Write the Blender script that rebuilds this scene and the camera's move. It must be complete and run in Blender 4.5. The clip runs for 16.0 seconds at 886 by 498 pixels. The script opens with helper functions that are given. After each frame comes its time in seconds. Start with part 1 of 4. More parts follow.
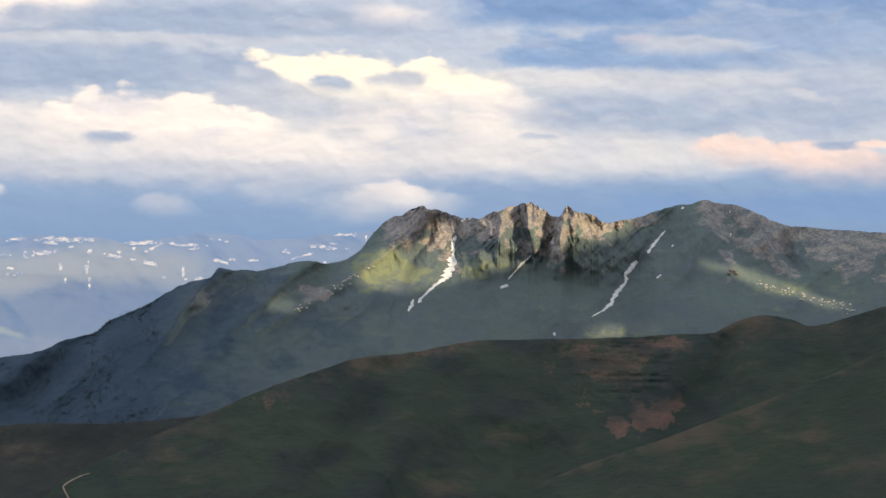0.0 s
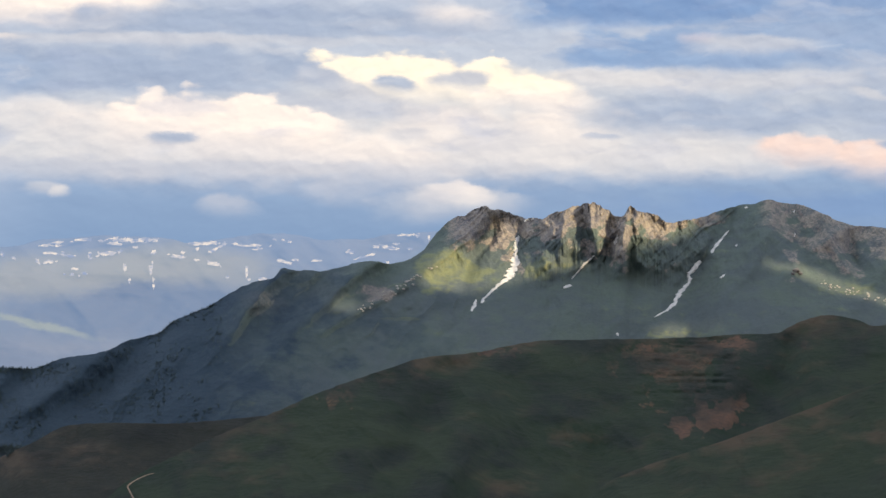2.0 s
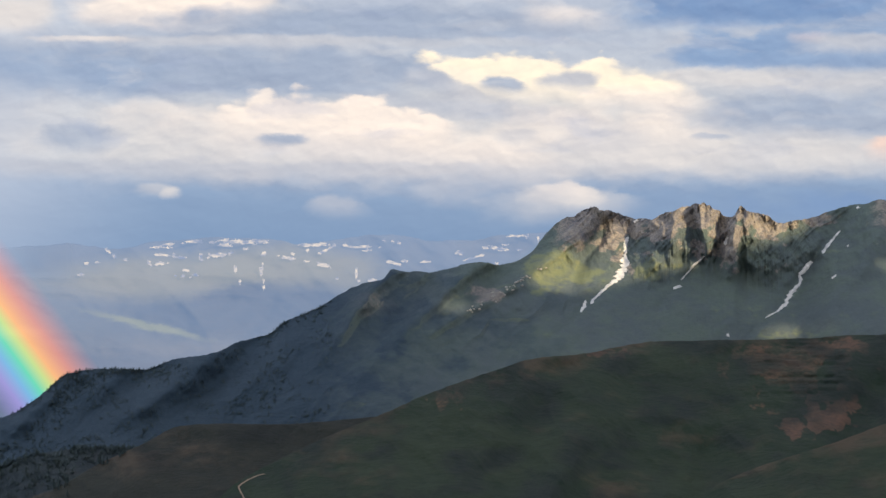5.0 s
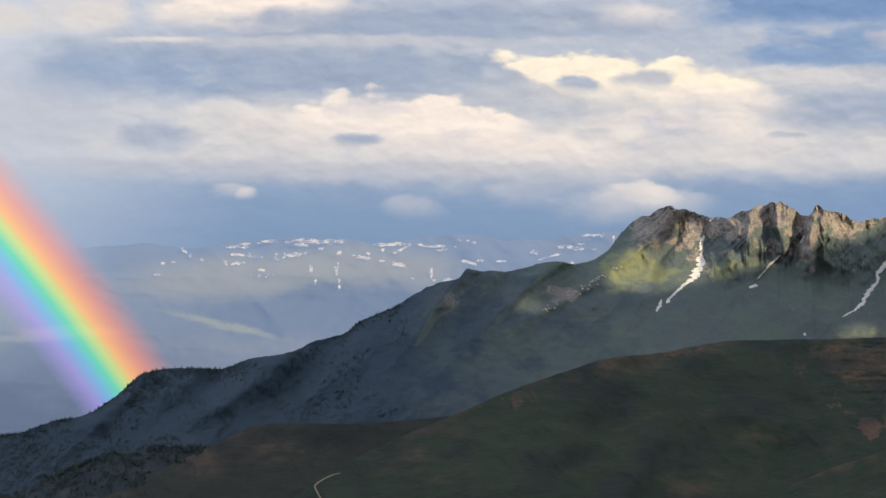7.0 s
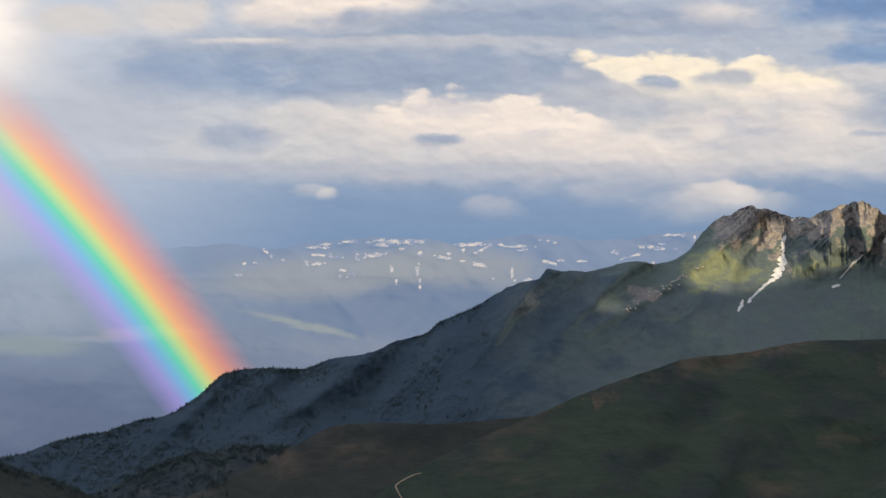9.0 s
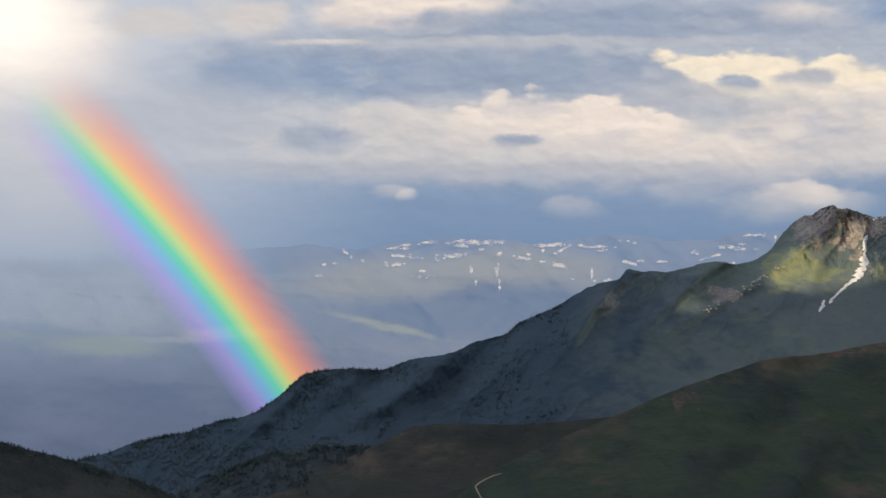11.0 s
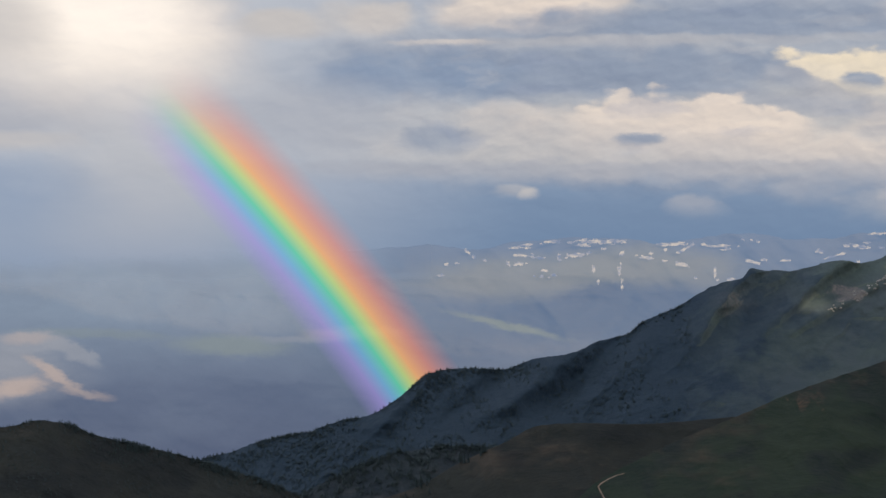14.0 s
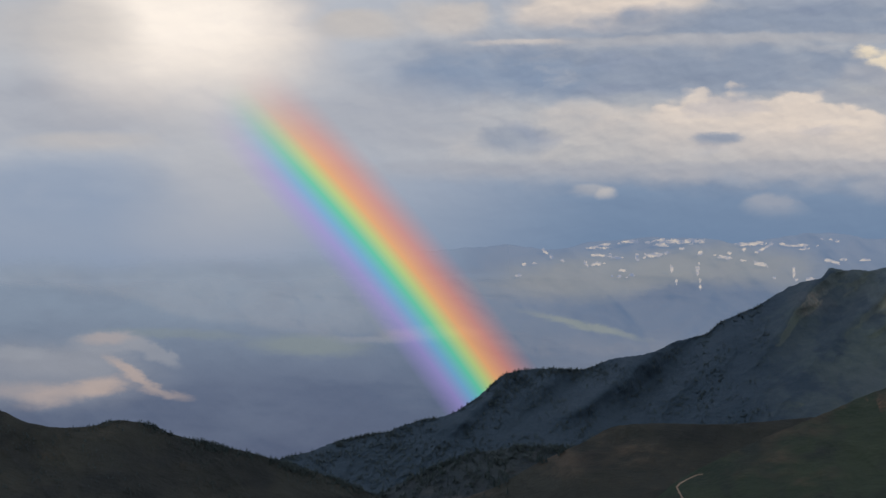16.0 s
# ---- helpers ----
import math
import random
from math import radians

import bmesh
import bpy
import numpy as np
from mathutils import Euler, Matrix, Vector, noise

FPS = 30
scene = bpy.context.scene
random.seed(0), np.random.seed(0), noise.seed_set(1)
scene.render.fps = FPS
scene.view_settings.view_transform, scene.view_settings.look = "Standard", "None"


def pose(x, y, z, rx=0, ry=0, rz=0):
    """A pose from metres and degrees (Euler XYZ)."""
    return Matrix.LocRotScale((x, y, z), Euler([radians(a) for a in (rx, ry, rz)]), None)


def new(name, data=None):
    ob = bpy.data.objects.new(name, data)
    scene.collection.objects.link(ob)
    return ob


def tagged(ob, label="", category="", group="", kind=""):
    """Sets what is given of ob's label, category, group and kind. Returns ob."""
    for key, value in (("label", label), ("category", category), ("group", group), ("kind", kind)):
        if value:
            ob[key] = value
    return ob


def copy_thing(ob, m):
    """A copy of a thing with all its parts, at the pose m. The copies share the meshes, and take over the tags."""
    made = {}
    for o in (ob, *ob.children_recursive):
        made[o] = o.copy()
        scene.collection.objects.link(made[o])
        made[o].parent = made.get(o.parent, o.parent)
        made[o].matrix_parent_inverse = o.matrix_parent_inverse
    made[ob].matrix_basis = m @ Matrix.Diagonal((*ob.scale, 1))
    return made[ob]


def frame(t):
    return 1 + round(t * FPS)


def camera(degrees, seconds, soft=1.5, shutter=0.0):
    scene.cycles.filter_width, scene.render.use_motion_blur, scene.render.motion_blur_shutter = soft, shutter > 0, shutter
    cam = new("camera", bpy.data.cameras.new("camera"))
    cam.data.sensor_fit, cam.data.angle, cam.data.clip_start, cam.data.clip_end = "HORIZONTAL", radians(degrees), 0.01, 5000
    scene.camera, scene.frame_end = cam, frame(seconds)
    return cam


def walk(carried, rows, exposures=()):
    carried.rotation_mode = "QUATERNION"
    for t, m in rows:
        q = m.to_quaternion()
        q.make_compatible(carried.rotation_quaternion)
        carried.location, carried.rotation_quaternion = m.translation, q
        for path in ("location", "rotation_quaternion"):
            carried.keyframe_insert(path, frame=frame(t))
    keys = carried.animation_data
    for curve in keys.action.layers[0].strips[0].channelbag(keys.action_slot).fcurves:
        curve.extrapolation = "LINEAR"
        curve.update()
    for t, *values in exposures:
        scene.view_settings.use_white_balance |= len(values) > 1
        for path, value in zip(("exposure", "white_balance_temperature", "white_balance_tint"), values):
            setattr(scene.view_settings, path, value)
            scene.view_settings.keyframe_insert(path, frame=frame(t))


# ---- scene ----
# A mountain panorama, filmed from one spot while the camera pans slowly to the left.
# Bearings are degrees clockwise from the first view, elevations degrees above the eye.
PITCH = 92.78
PAN = [(0.0, -0.0, -0.013), (0.5, 0.327, -0.012), (1.0, 0.703, -0.012), (1.5, 1.097, -0.01), (2.0, 1.512, -0.01), (2.5, 1.912, -0.011), (3.0, 2.333, -0.01), (3.5, 2.772, -0.011), (4.0, 3.272, -0.007), (4.2, 3.453, 0.003), (6.5, 5.461, -0.003), (7.0, 5.945, 0.0), (7.5, 6.407, -0.0), (8.0, 6.913, -0.0), (8.5, 7.388, 0.001), (9.0, 7.881, 0.003), (9.2, 8.053, 0.007), (11.3, 10.091, 0.01), (11.5, 10.286, 0.005), (12.0, 10.79, 0.007), (12.5, 11.278, 0.003), (13.0, 11.787, 0.006), (13.5, 12.259, 0.007), (14.0, 12.729, 0.008), (14.5, 13.193, 0.01), (15.0, 13.707, 0.009), (15.5, 14.16, 0.01), (16.0, 14.594, 0.01)]
cam = camera(21.04, 16.0, soft=1.5)
walk(cam, [(t, pose(0, 0, 0, PITCH + tilt, 0, turn)) for t, turn, tilt in PAN], exposures=[(0, 0.52), (4, 0.43), (8, 0.26), (12.5, 0.03), (16, -0.15)])

# ---------------------------------------------------------------- light
SUN_BEARING, SUN_ELEVATION = 130.5, 23.0


def heading(bearing, elevation):
    b, e = radians(bearing), radians(elevation)
    return Vector((math.sin(b) * math.cos(e), math.cos(b) * math.cos(e), math.sin(e)))


SUN_WAY = heading(SUN_BEARING, SUN_ELEVATION)
sun_data = bpy.data.lights.new("sun", "SUN")
sun_data.energy, sun_data.angle, sun_data.color = 5.0, radians(0.6), (1.0, 0.79, 0.48)
sun = new("sun", sun_data)
sun.matrix_world = Matrix.Translation((300, -300, 900)) @ SUN_WAY.to_track_quat("Z", "Y").to_matrix().to_4x4()


def srgb(r, g, b):
    return tuple(((c / 255 + 0.055) / 1.055) ** 2.4 if c > 10 else c / 255 / 12.92 for c in (r, g, b)) + (1.0,)


class Nodes:
    """Short hand for node trees."""

    def __init__(self, tree):
        self.tree, self.n, self.l = tree, tree.nodes, tree.links
        self.n.clear()

    def put(self, socket, value):
        if isinstance(value, bpy.types.NodeSocket):
            self.l.new(value, socket)
        elif value is not None:
            socket.default_value = value

    def math(self, op, a, b=None, c=None, clamp=False):
        k = self.n.new("ShaderNodeMath")
        k.operation, k.use_clamp = op, clamp
        for i, v in enumerate((a, b, c)):
            self.put(k.inputs[i], v)
        return k.outputs[0]

    def vec(self, op, a, b=None):
        k = self.n.new("ShaderNodeVectorMath")
        k.operation = op
        self.put(k.inputs[0], a)
        self.put(k.inputs[1], b)
        return k.outputs["Value"] if op in ("LENGTH", "DOT_PRODUCT") else k.outputs[0]

    def join(self, x, y, z=0.0):
        k = self.n.new("ShaderNodeCombineXYZ")
        for i, v in enumerate((x, y, z)):
            self.put(k.inputs[i], v)
        return k.outputs[0]

    def split(self, v):
        k = self.n.new("ShaderNodeSeparateXYZ")
        self.put(k.inputs[0], v)
        return k.outputs

    def ramp(self, v, lo, hi, a=0.0, b=1.0, smooth=True):
        k = self.n.new("ShaderNodeMapRange")
        k.interpolation_type = "SMOOTHSTEP" if smooth else "LINEAR"
        for i, x in enumerate((v, lo, hi, a, b)):
            self.put(k.inputs[i], x)
        return k.outputs[0]

    def noise(self, v, scale, detail=4.0, rough=0.55, distort=0.0, color=False):
        k = self.n.new("ShaderNodeTexNoise")
        self.put(k.inputs["Vector"], v)
        for name, x in (("Scale", scale), ("Detail", detail), ("Roughness", rough), ("Distortion", distort)):
            self.put(k.inputs[name], x)
        return k.outputs["Color" if color else "Fac"]

    def mix(self, fac, a, b, how="MIX"):
        k = self.n.new("ShaderNodeMix")
        k.data_type, k.blend_type = "RGBA", how
        self.put(k.inputs[0], fac)
        self.put(k.inputs[6], a)
        self.put(k.inputs[7], b)
        return k.outputs[2]

    def attribute(self, name):
        k = self.n.new("ShaderNodeAttribute")
        k.attribute_name = name
        return k.outputs["Fac"]

    def steps(self, v, stops):
        k = self.n.new("ShaderNodeValToRGB")
        self.put(k.inputs[0], v)
        e = k.color_ramp.elements
        while len(e) < len(stops):
            e.new(0.5)
        for el, (at, col) in zip(e, stops):
            el.position, el.color = at, col
        return k.outputs[0], k.outputs[1]


# ---------------------------------------------------------------- sky
world = bpy.data.worlds.new("evening_sky")
scene.world = world
world.use_nodes = True
N = Nodes(world.node_tree)
tex = N.n.new("ShaderNodeTexCoord")
dx, dy, dz = N.split(tex.outputs["Generated"])
az = N.math("MULTIPLY", N.math("ARCTAN2", dx, dy), 57.2958)
el = N.math("MULTIPLY", N.math("ARCSINE", dz), 57.2958)
sky = N.n.new("ShaderNodeTexSky")
sky.sky_type, sky.sun_disc = "NISHITA", False
sky.sun_elevation, sky.sun_rotation, sky.altitude = radians(SUN_ELEVATION), radians(SUN_BEARING), 1800
clear = N.mix(1.0, sky.outputs[0], (0.10, 0.10, 0.10, 1), "MULTIPLY")
# cloud coordinates: a little stretched level, pushed about by two sizes of noise, calmer in the shower round the rainbow
calm = N.ramp(az, -11.5, -17.5, 1.0, 0.28)
streak = N.join(N.math("MULTIPLY", az, 0.30), N.math("MULTIPLY", el, 1.0))
flat = N.join(N.math("MULTIPLY", az, 0.52), N.math("MULTIPLY", el, 1.0))
swirl = N.noise(streak, 1.0, 6.0, 0.6, 0.4)
push = N.vec("SUBTRACT", N.noise(flat, 0.8, 2.0, 0.5, 0.0, True), (0.5, 0.5, 0.5))
pull = N.vec("SUBTRACT", N.noise(flat, 2.6, 5.0, 0.6, 0.0, True), (0.5, 0.5, 0.5))
warp = N.vec("ADD", N.vec("MULTIPLY", push, (1.1, 0.26, 0)), N.vec("MULTIPLY", pull, (0.55, 0.24, 0)))
warp = N.vec("MULTIPLY", warp, N.join(calm, calm, 0.0))
P = N.vec("ADD", N.join(az, el), warp)
px, py, pz = N.split(P)


def puffs(where, scale):
    """Rounded heads of cloud: above 0 between them, below 0 in their middles."""
    k = N.n.new("ShaderNodeTexVoronoi")
    k.feature = "SMOOTH_F1"
    N.put(k.inputs["Vector"], where)
    k.inputs["Scale"].default_value, k.inputs["Smoothness"].default_value = scale, 0.35
    return N.math("SUBTRACT", k.outputs["Distance"], 0.42)


# how thick the cloud is from place to place, and how its edge bulges, in two layers
torn = N.vec("ADD", flat, N.vec("MULTIPLY", pull, (0.25, 0.25, 0)))
heads = N.math("MULTIPLY_ADD", puffs(torn, 1.9), 0.75, N.math("MULTIPLY", puffs(torn, 4.6), 0.28))
thick = [N.ramp(N.noise(N.vec("ADD", flat, (k * 7.3, k * 3.1, k)), 1.1, 4.0, 0.5, 0.2), 0.30, 0.60, 0.70, 1.0) for k in (1, 2)]
edge = [N.math("MULTIPLY", N.math("MULTIPLY_ADD", N.math("SUBTRACT", N.noise(N.vec("ADD", flat, (k * 4.7, k * 9.1, k)), 1.7, 5.0, 0.55, 0.1), 0.5), 0.8, heads), calm) for k in (1, 2)]
CREAM, YELLOW, PINK = (0.99, 0.86, 0.76, 1.0), (1.10, 0.95, 0.74, 1.0), srgb(246, 216, 201)
PALE, GREY, SLATE, BLUE, DEEP = srgb(221, 216, 214), srgb(187, 191, 203), srgb(161, 174, 196), srgb(139, 165, 200), srgb(124, 152, 192)
BRIGHT = (1.40, 1.27, 1.14, 1.0)
# a high veil of cloud with a level base, blue rainy air below it
low = N.steps(N.ramp(py, 1.0, 5.0, smooth=False), [(0.0, srgb(119, 143, 177)), (0.5, srgb(129, 154, 187)), (1.0, srgb(146, 167, 196))])[0]
colour = N.mix(N.ramp(py, 4.40, 5.05), low, N.mix(N.ramp(py, 6.0, 8.5), srgb(196, 200, 208), srgb(182, 191, 207)))
# the shower round the rainbow: greyer, with no clear base
colour = N.mix(N.math("MULTIPLY", N.ramp(px, -10.0, -17.5), 0.9), colour, N.mix(N.ramp(py, 1.5, 6.5), srgb(160, 177, 203), srgb(212, 217, 227)))
overhead = N.mix(N.ramp(swirl, 0.36, 0.52), N.mix(0.5, clear, (0.9, 1.1, 1.5, 1)), (1.15, 1.27, 1.52, 1))
colour = N.mix(N.ramp(el, 14, 40), colour, overhead)
colour = N.mix(N.math("MULTIPLY", N.ramp(N.math("ABSOLUTE", N.math("ADD", az, 4)), 30, 60), 0.8), colour, overhead)


def cloud_group():
    """One cloud mass as a node group: its place, size, softness, slant and tint are inputs."""
    tree = bpy.data.node_groups.new("cloud_mass", "ShaderNodeTree")
    G = Nodes(tree)
    for name in ("px", "py", "edge", "thick", "bearing", "elevation", "wide", "high", "cover", "top", "base", "slant", "shaded"):
        tree.interface.new_socket(name, in_out="INPUT", socket_type="NodeSocketFloat")
    for name in ("behind", "tint"):
        tree.interface.new_socket(name, in_out="INPUT", socket_type="NodeSocketColor")
    tree.interface.new_socket("colour", in_out="OUTPUT", socket_type="NodeSocketColor")
    i = G.n.new("NodeGroupInput").outputs
    # a cloud bulges a little over the paler ones behind it
    paler = G.n.new("ShaderNodeSeparateColor")
    G.l.new(i["behind"], paler.inputs[0])
    x = G.math("DIVIDE", G.math("MULTIPLY_ADD", paler.outputs[0], 0.01, G.math("SUBTRACT", i["px"], i["bearing"])), i["wide"])
    y = G.math("DIVIDE", G.math("MULTIPLY_ADD", paler.outputs[0], 0.003, G.math("SUBTRACT", i["py"], i["elevation"])), i["high"])
    y = G.math("SUBTRACT", y, G.math("MULTIPLY", x, G.math("MULTIPLY", i["slant"], G.math("DIVIDE", i["wide"], i["high"]))))
    x2 = G.math("MULTIPLY", x, x)
    r = G.math("SQRT", G.math("MULTIPLY_ADD", y, y, G.math("MULTIPLY", x2, G.math("MULTIPLY_ADD", x2, 0.5, 0.5))))
    r = G.math("MULTIPLY_ADD", i["edge"], G.ramp(y, -0.7, 0.5, 0.45, 1.0), r)
    soft = G.ramp(y, -0.6, 0.5, G.math("MULTIPLY", i["base"], 1.5), G.math("MULTIPLY", i["top"], 0.9))
    k = G.ramp(r, G.math("ADD", 1.0, soft), G.math("SUBTRACT", 1.0, soft))
    k = G.math("MULTIPLY", G.math("MULTIPLY", k, i["thick"]), i["cover"])
    tint = G.mix(G.math("MULTIPLY", G.ramp(y, 0.45, -0.9), i["shaded"]), i["tint"], G.mix(0.7, i["tint"], GREY))
    G.l.new(G.mix(k, i["behind"], tint), G.n.new("NodeGroupOutput").inputs[0])
    return tree


CLOUD = cloud_group()
cloud_count = 0


def cloud(b, e, w, h, tint, cover, top=0.4, base=0.4, tilt=0.0):
    """A cloud mass round a bearing and elevation: half width and height, how soft its top and its base are, and its slant."""
    global colour, cloud_count
    g = N.n.new("ShaderNodeGroup")
    g.node_tree = CLOUD
    shaded = 0.75 if tint in (CREAM, YELLOW, PINK) and h > 0.25 else 0.0
    dense = thick[cloud_count % 2] if w > 0.7 and top < 0.6 else 1.0
    for name, v in (("px", px), ("py", py), ("edge", edge[cloud_count % 2]), ("thick", dense), ("bearing", b), ("elevation", e), ("wide", w), ("high", h), ("cover", cover), ("top", top), ("base", base), ("slant", tilt), ("shaded", shaded), ("behind", colour), ("tint", tint)):
        N.put(g.inputs[name], v)
    cloud_count += 1
    colour = g.outputs[0]


cloud(-6.29, 8.14, 5.43, 0.35, SLATE, 0.8, 0.4, 0.4)
cloud(-11.33, 8.53, 1.70, 0.49, CREAM, 0.95, 0.5, 0.25)
cloud(-14.3, 8.27, 0.75, 0.35, CREAM, 0.8, 0.5, 0.4)
cloud(-16.44, 8.2, 1.02, 0.33, PALE, 0.9, 0.4, 0.4)
cloud(-8.88, 8.66, 0.95, 0.19, PALE, 0.9, 0.5, 0.4)
cloud(-1.15, 8.35, 1.22, 0.33, CREAM, 0.6, 0.5, 0.5)
cloud(-10.32, 8.48, 2.04, 0.46, CREAM, 0.95, 0.5, 0.3)
cloud(5.53, 8.45, 5.84, 0.46, BLUE, 0.95, 0.5, 0.3)
cloud(6.34, 8.54, 5.43, 0.43, DEEP, 0.85, 0.5, 0.3)
cloud(7.01, 7.97, 4.48, 0.14, GREY, 0.6, 0.5, 0.5)
cloud(4.3, 7.55, 3.39, 0.46, BLUE, 0.95, 0.25, 0.18)
cloud(4.17, 7.47, 3.19, 0.38, DEEP, 0.6, 0.3, 0.18)
cloud(9.01, 7.49, 1.76, 0.47, GREY, 0.8, 0.5, 0.4)
cloud(5.93, 7.64, 1.63, 0.23, PALE, 0.85, 0.4, 0.5)
cloud(7.17, 7.46, 0.54, 0.11, PINK, 0.55, 0.6, 0.6)
cloud(4.71, 7.79, 0.52, 0.11, PINK, 0.4, 0.6, 0.6)
cloud(4.98, 6.79, 4.48, 0.28, PALE, 0.85, 0.35, 0.5)
cloud(4.7, 5.84, 2.99, 0.45, SLATE, 0.8, 0.5, 0.25)
cloud(9.4, 6.09, 1.76, 0.68, SLATE, 0.75, 0.5, 0.4)
cloud(8.6, 6.43, 0.54, 0.11, PALE, 0.7, 0.5, 0.5, -0.2)
cloud(8.35, 8.04, 3.80, 0.84, BLUE, 0.9, 0.5, 0.5)
cloud(1.78, 5.22, 4.89, 0.61, PALE, 0.7, 0.4, 0.4)
cloud(-7.66, 5.47, 6.79, 0.95, PALE, 0.7, 0.5, 0.45)
cloud(-1.29, 5.35, 4.48, 0.79, PALE, 0.8, 0.5, 0.5)
cloud(-9.02, 4.68, 9.50, 0.24, GREY, 0.5, 0.5, 0.5)
cloud(-10.93, 7.08, 5.43, 0.73, SLATE, 0.95, 0.5, 0.35)
cloud(-13.51, 6.90, 2.31, 0.62, BLUE, 0.45, 0.55, 0.5)
cloud(-6.84, 6.95, 2.85, 0.57, SLATE, 0.85, 0.4, 0.3)
cloud(-5.62, 8.19, 5.43, 0.38, SLATE, 0.85, 0.5, 0.4)
cloud(-10.39, 7.70, 4.07, 0.16, GREY, 0.5, 0.5, 0.5)
cloud(-6.98, 7.76, 5.70, 0.12, PALE, 0.35, 0.5, 0.5)
cloud(-12.70, 7.74, 1.09, 0.07, CREAM, 0.5, 0.5, 0.5)
cloud(-2.36, 6.92, 2.71, 0.60, YELLOW, 1, 0.16, 0.5, -0.02)
cloud(-0.88, 6.69, 2.58, 0.57, YELLOW, 0.95, 0.35, 0.6, -0.1)
cloud(0.86, 6.34, 1.49, 0.34, CREAM, 0.8, 0.5, 0.6, -0.05)
cloud(-5.14, 7.11, 1.09, 0.35, SLATE, 0.9, 0.35, 0.4, -0.3)
cloud(-3.99, 6.70, 1.09, 0.22, GREY, 0.8, 0.5, 0.5, -0.3)
cloud(-3.18, 6.15, 2.99, 0.23, GREY, 0.8, 0.5, 0.5, -0.1)
cloud(-6.85, 5.68, 3.05, 0.79, CREAM, 1, 0.18, 0.9, -0.04)
cloud(-4.67, 5.30, 2.71, 0.49, CREAM, 0.7, 0.4, 0.8, -0.15)
cloud(-0.49, 5.48, 2.99, 0.68, CREAM, 0.5, 0.5, 0.8)
cloud(-0.35, 5.48, 0.95, 0.38, GREY, 0.45, 0.55, 0.55)
cloud(-2.50, 5.55, 0.46, 0.18, GREY, 0.4, 0.5, 0.5)
cloud(-10.93, 6.03, 1.49, 0.30, CREAM, 0.4, 0.5, 0.7)
cloud(-2.66, 6.81, 0.49, 0.20, SLATE, 0.95, 0.4, 0.4, -0.1)
cloud(-1.22, 6.88, 0.57, 0.23, GREY, 0.85, 0.4, 0.4)
cloud(-9.23, 4.75, 6.79, 0.14, GREY, 0.4, 0.5, 0.5)
cloud(4.29, 4.94, 3.53, 0.46, PALE, 0.5, 0.4, 0.4)
cloud(7.12, 5.11, 1.29, 0.38, PINK, 0.95, 0.22, 0.45, -0.08)
cloud(9.39, 4.79, 1.63, 0.41, PINK, 0.95, 0.3, 0.5, -0.05)
cloud(9.46, 5.19, 0.43, 0.12, SLATE, 0.9, 0.4, 0.3)
cloud(10.29, 5.2, 0.46, 0.11, PINK, 0.95, 0.3, 0.4)
cloud(8.32, 3.76, 5.70, 0.35, DEEP, 0.7, 0.5, 0.4)
cloud(-1.28, 4.00, 1.45, 0.34, PALE, 0.75, 0.3, 0.9)
cloud(-1.25, 4.22, 0.72, 0.24, CREAM, 0.6, 0.25, 0.9)
cloud(-3.04, 4.26, 1.63, 0.35, GREY, 0.5, 0.5, 0.5)
cloud(-6.74, 3.85, 0.62, 0.22, GREY, 0.7, 0.4, 0.7)
cloud(-10.45, 4.2, 0.30, 0.13, PALE, 0.75, 0.5, 0.6)
cloud(-10.91, 4.26, 0.52, 0.16, PALE, 0.45, 0.4, 0.6)
cloud(-8.16, 5.42, 0.62, 0.14, SLATE, 0.85, 0.4, 0.4)
cloud(-12.87, 5.47, 0.88, 0.35, SLATE, 0.85, 0.4, 0.4)
cloud(2.4, 5.49, 0.41, 0.08, SLATE, 0.6, 0.5, 0.5)
cloud(-15.94, 5.91, 2.31, 0.81, GREY, 0.6, 0.6, 0.5)
cloud(-23.48, 6.1, 2.44, 0.81, GREY, 0.8, 0.5, 0.5)
cloud(-19.86, 4.27, 2.04, 1.49, PALE, 0.35, 0.7, 0.7)
cloud(-20.75, 7.68, 2.92, 1.56, CREAM, 0.85, 0.7, 0.6)
cloud(-21.02, 8.08, 2.51, 1.25, BRIGHT, 0.9, 0.7, 0.7)
cloud(-23.76, 7.96, 1.76, 0.81, PALE, 0.7, 0.6, 0.6)
cloud(-23.07, 5.33, 1.56, 0.19, PALE, 0.75, 0.5, 0.6)
cloud(-23.46, 4.16, 2.58, 0.76, BLUE, 0.4, 0.4, 0.6)
cloud(-16.76, 8.17, 0.95, 0.33, PALE, 0.8, 0.4, 0.4)
cloud(-14.58, 8.35, 1.22, 0.41, PALE, 0.8, 0.4, 0.4)
cloud(6.74, 8.51, 5.84, 0.35, DEEP, 1.0, 0.5, 0.4)
cloud(5.52, 7.38, 4.61, 0.33, BLUE, 0.75, 0.5, 0.3)
cloud(6.06, 7.64, 1.56, 0.19, PALE, 0.7, 0.4, 0.5)
cloud(4.16, 6.02, 2.31, 0.49, SLATE, 0.6, 0.5, 0.4)
cloud(8.6, 7.4, 4.6, 1.6, SLATE, 0.4, 0.5, 0.5)
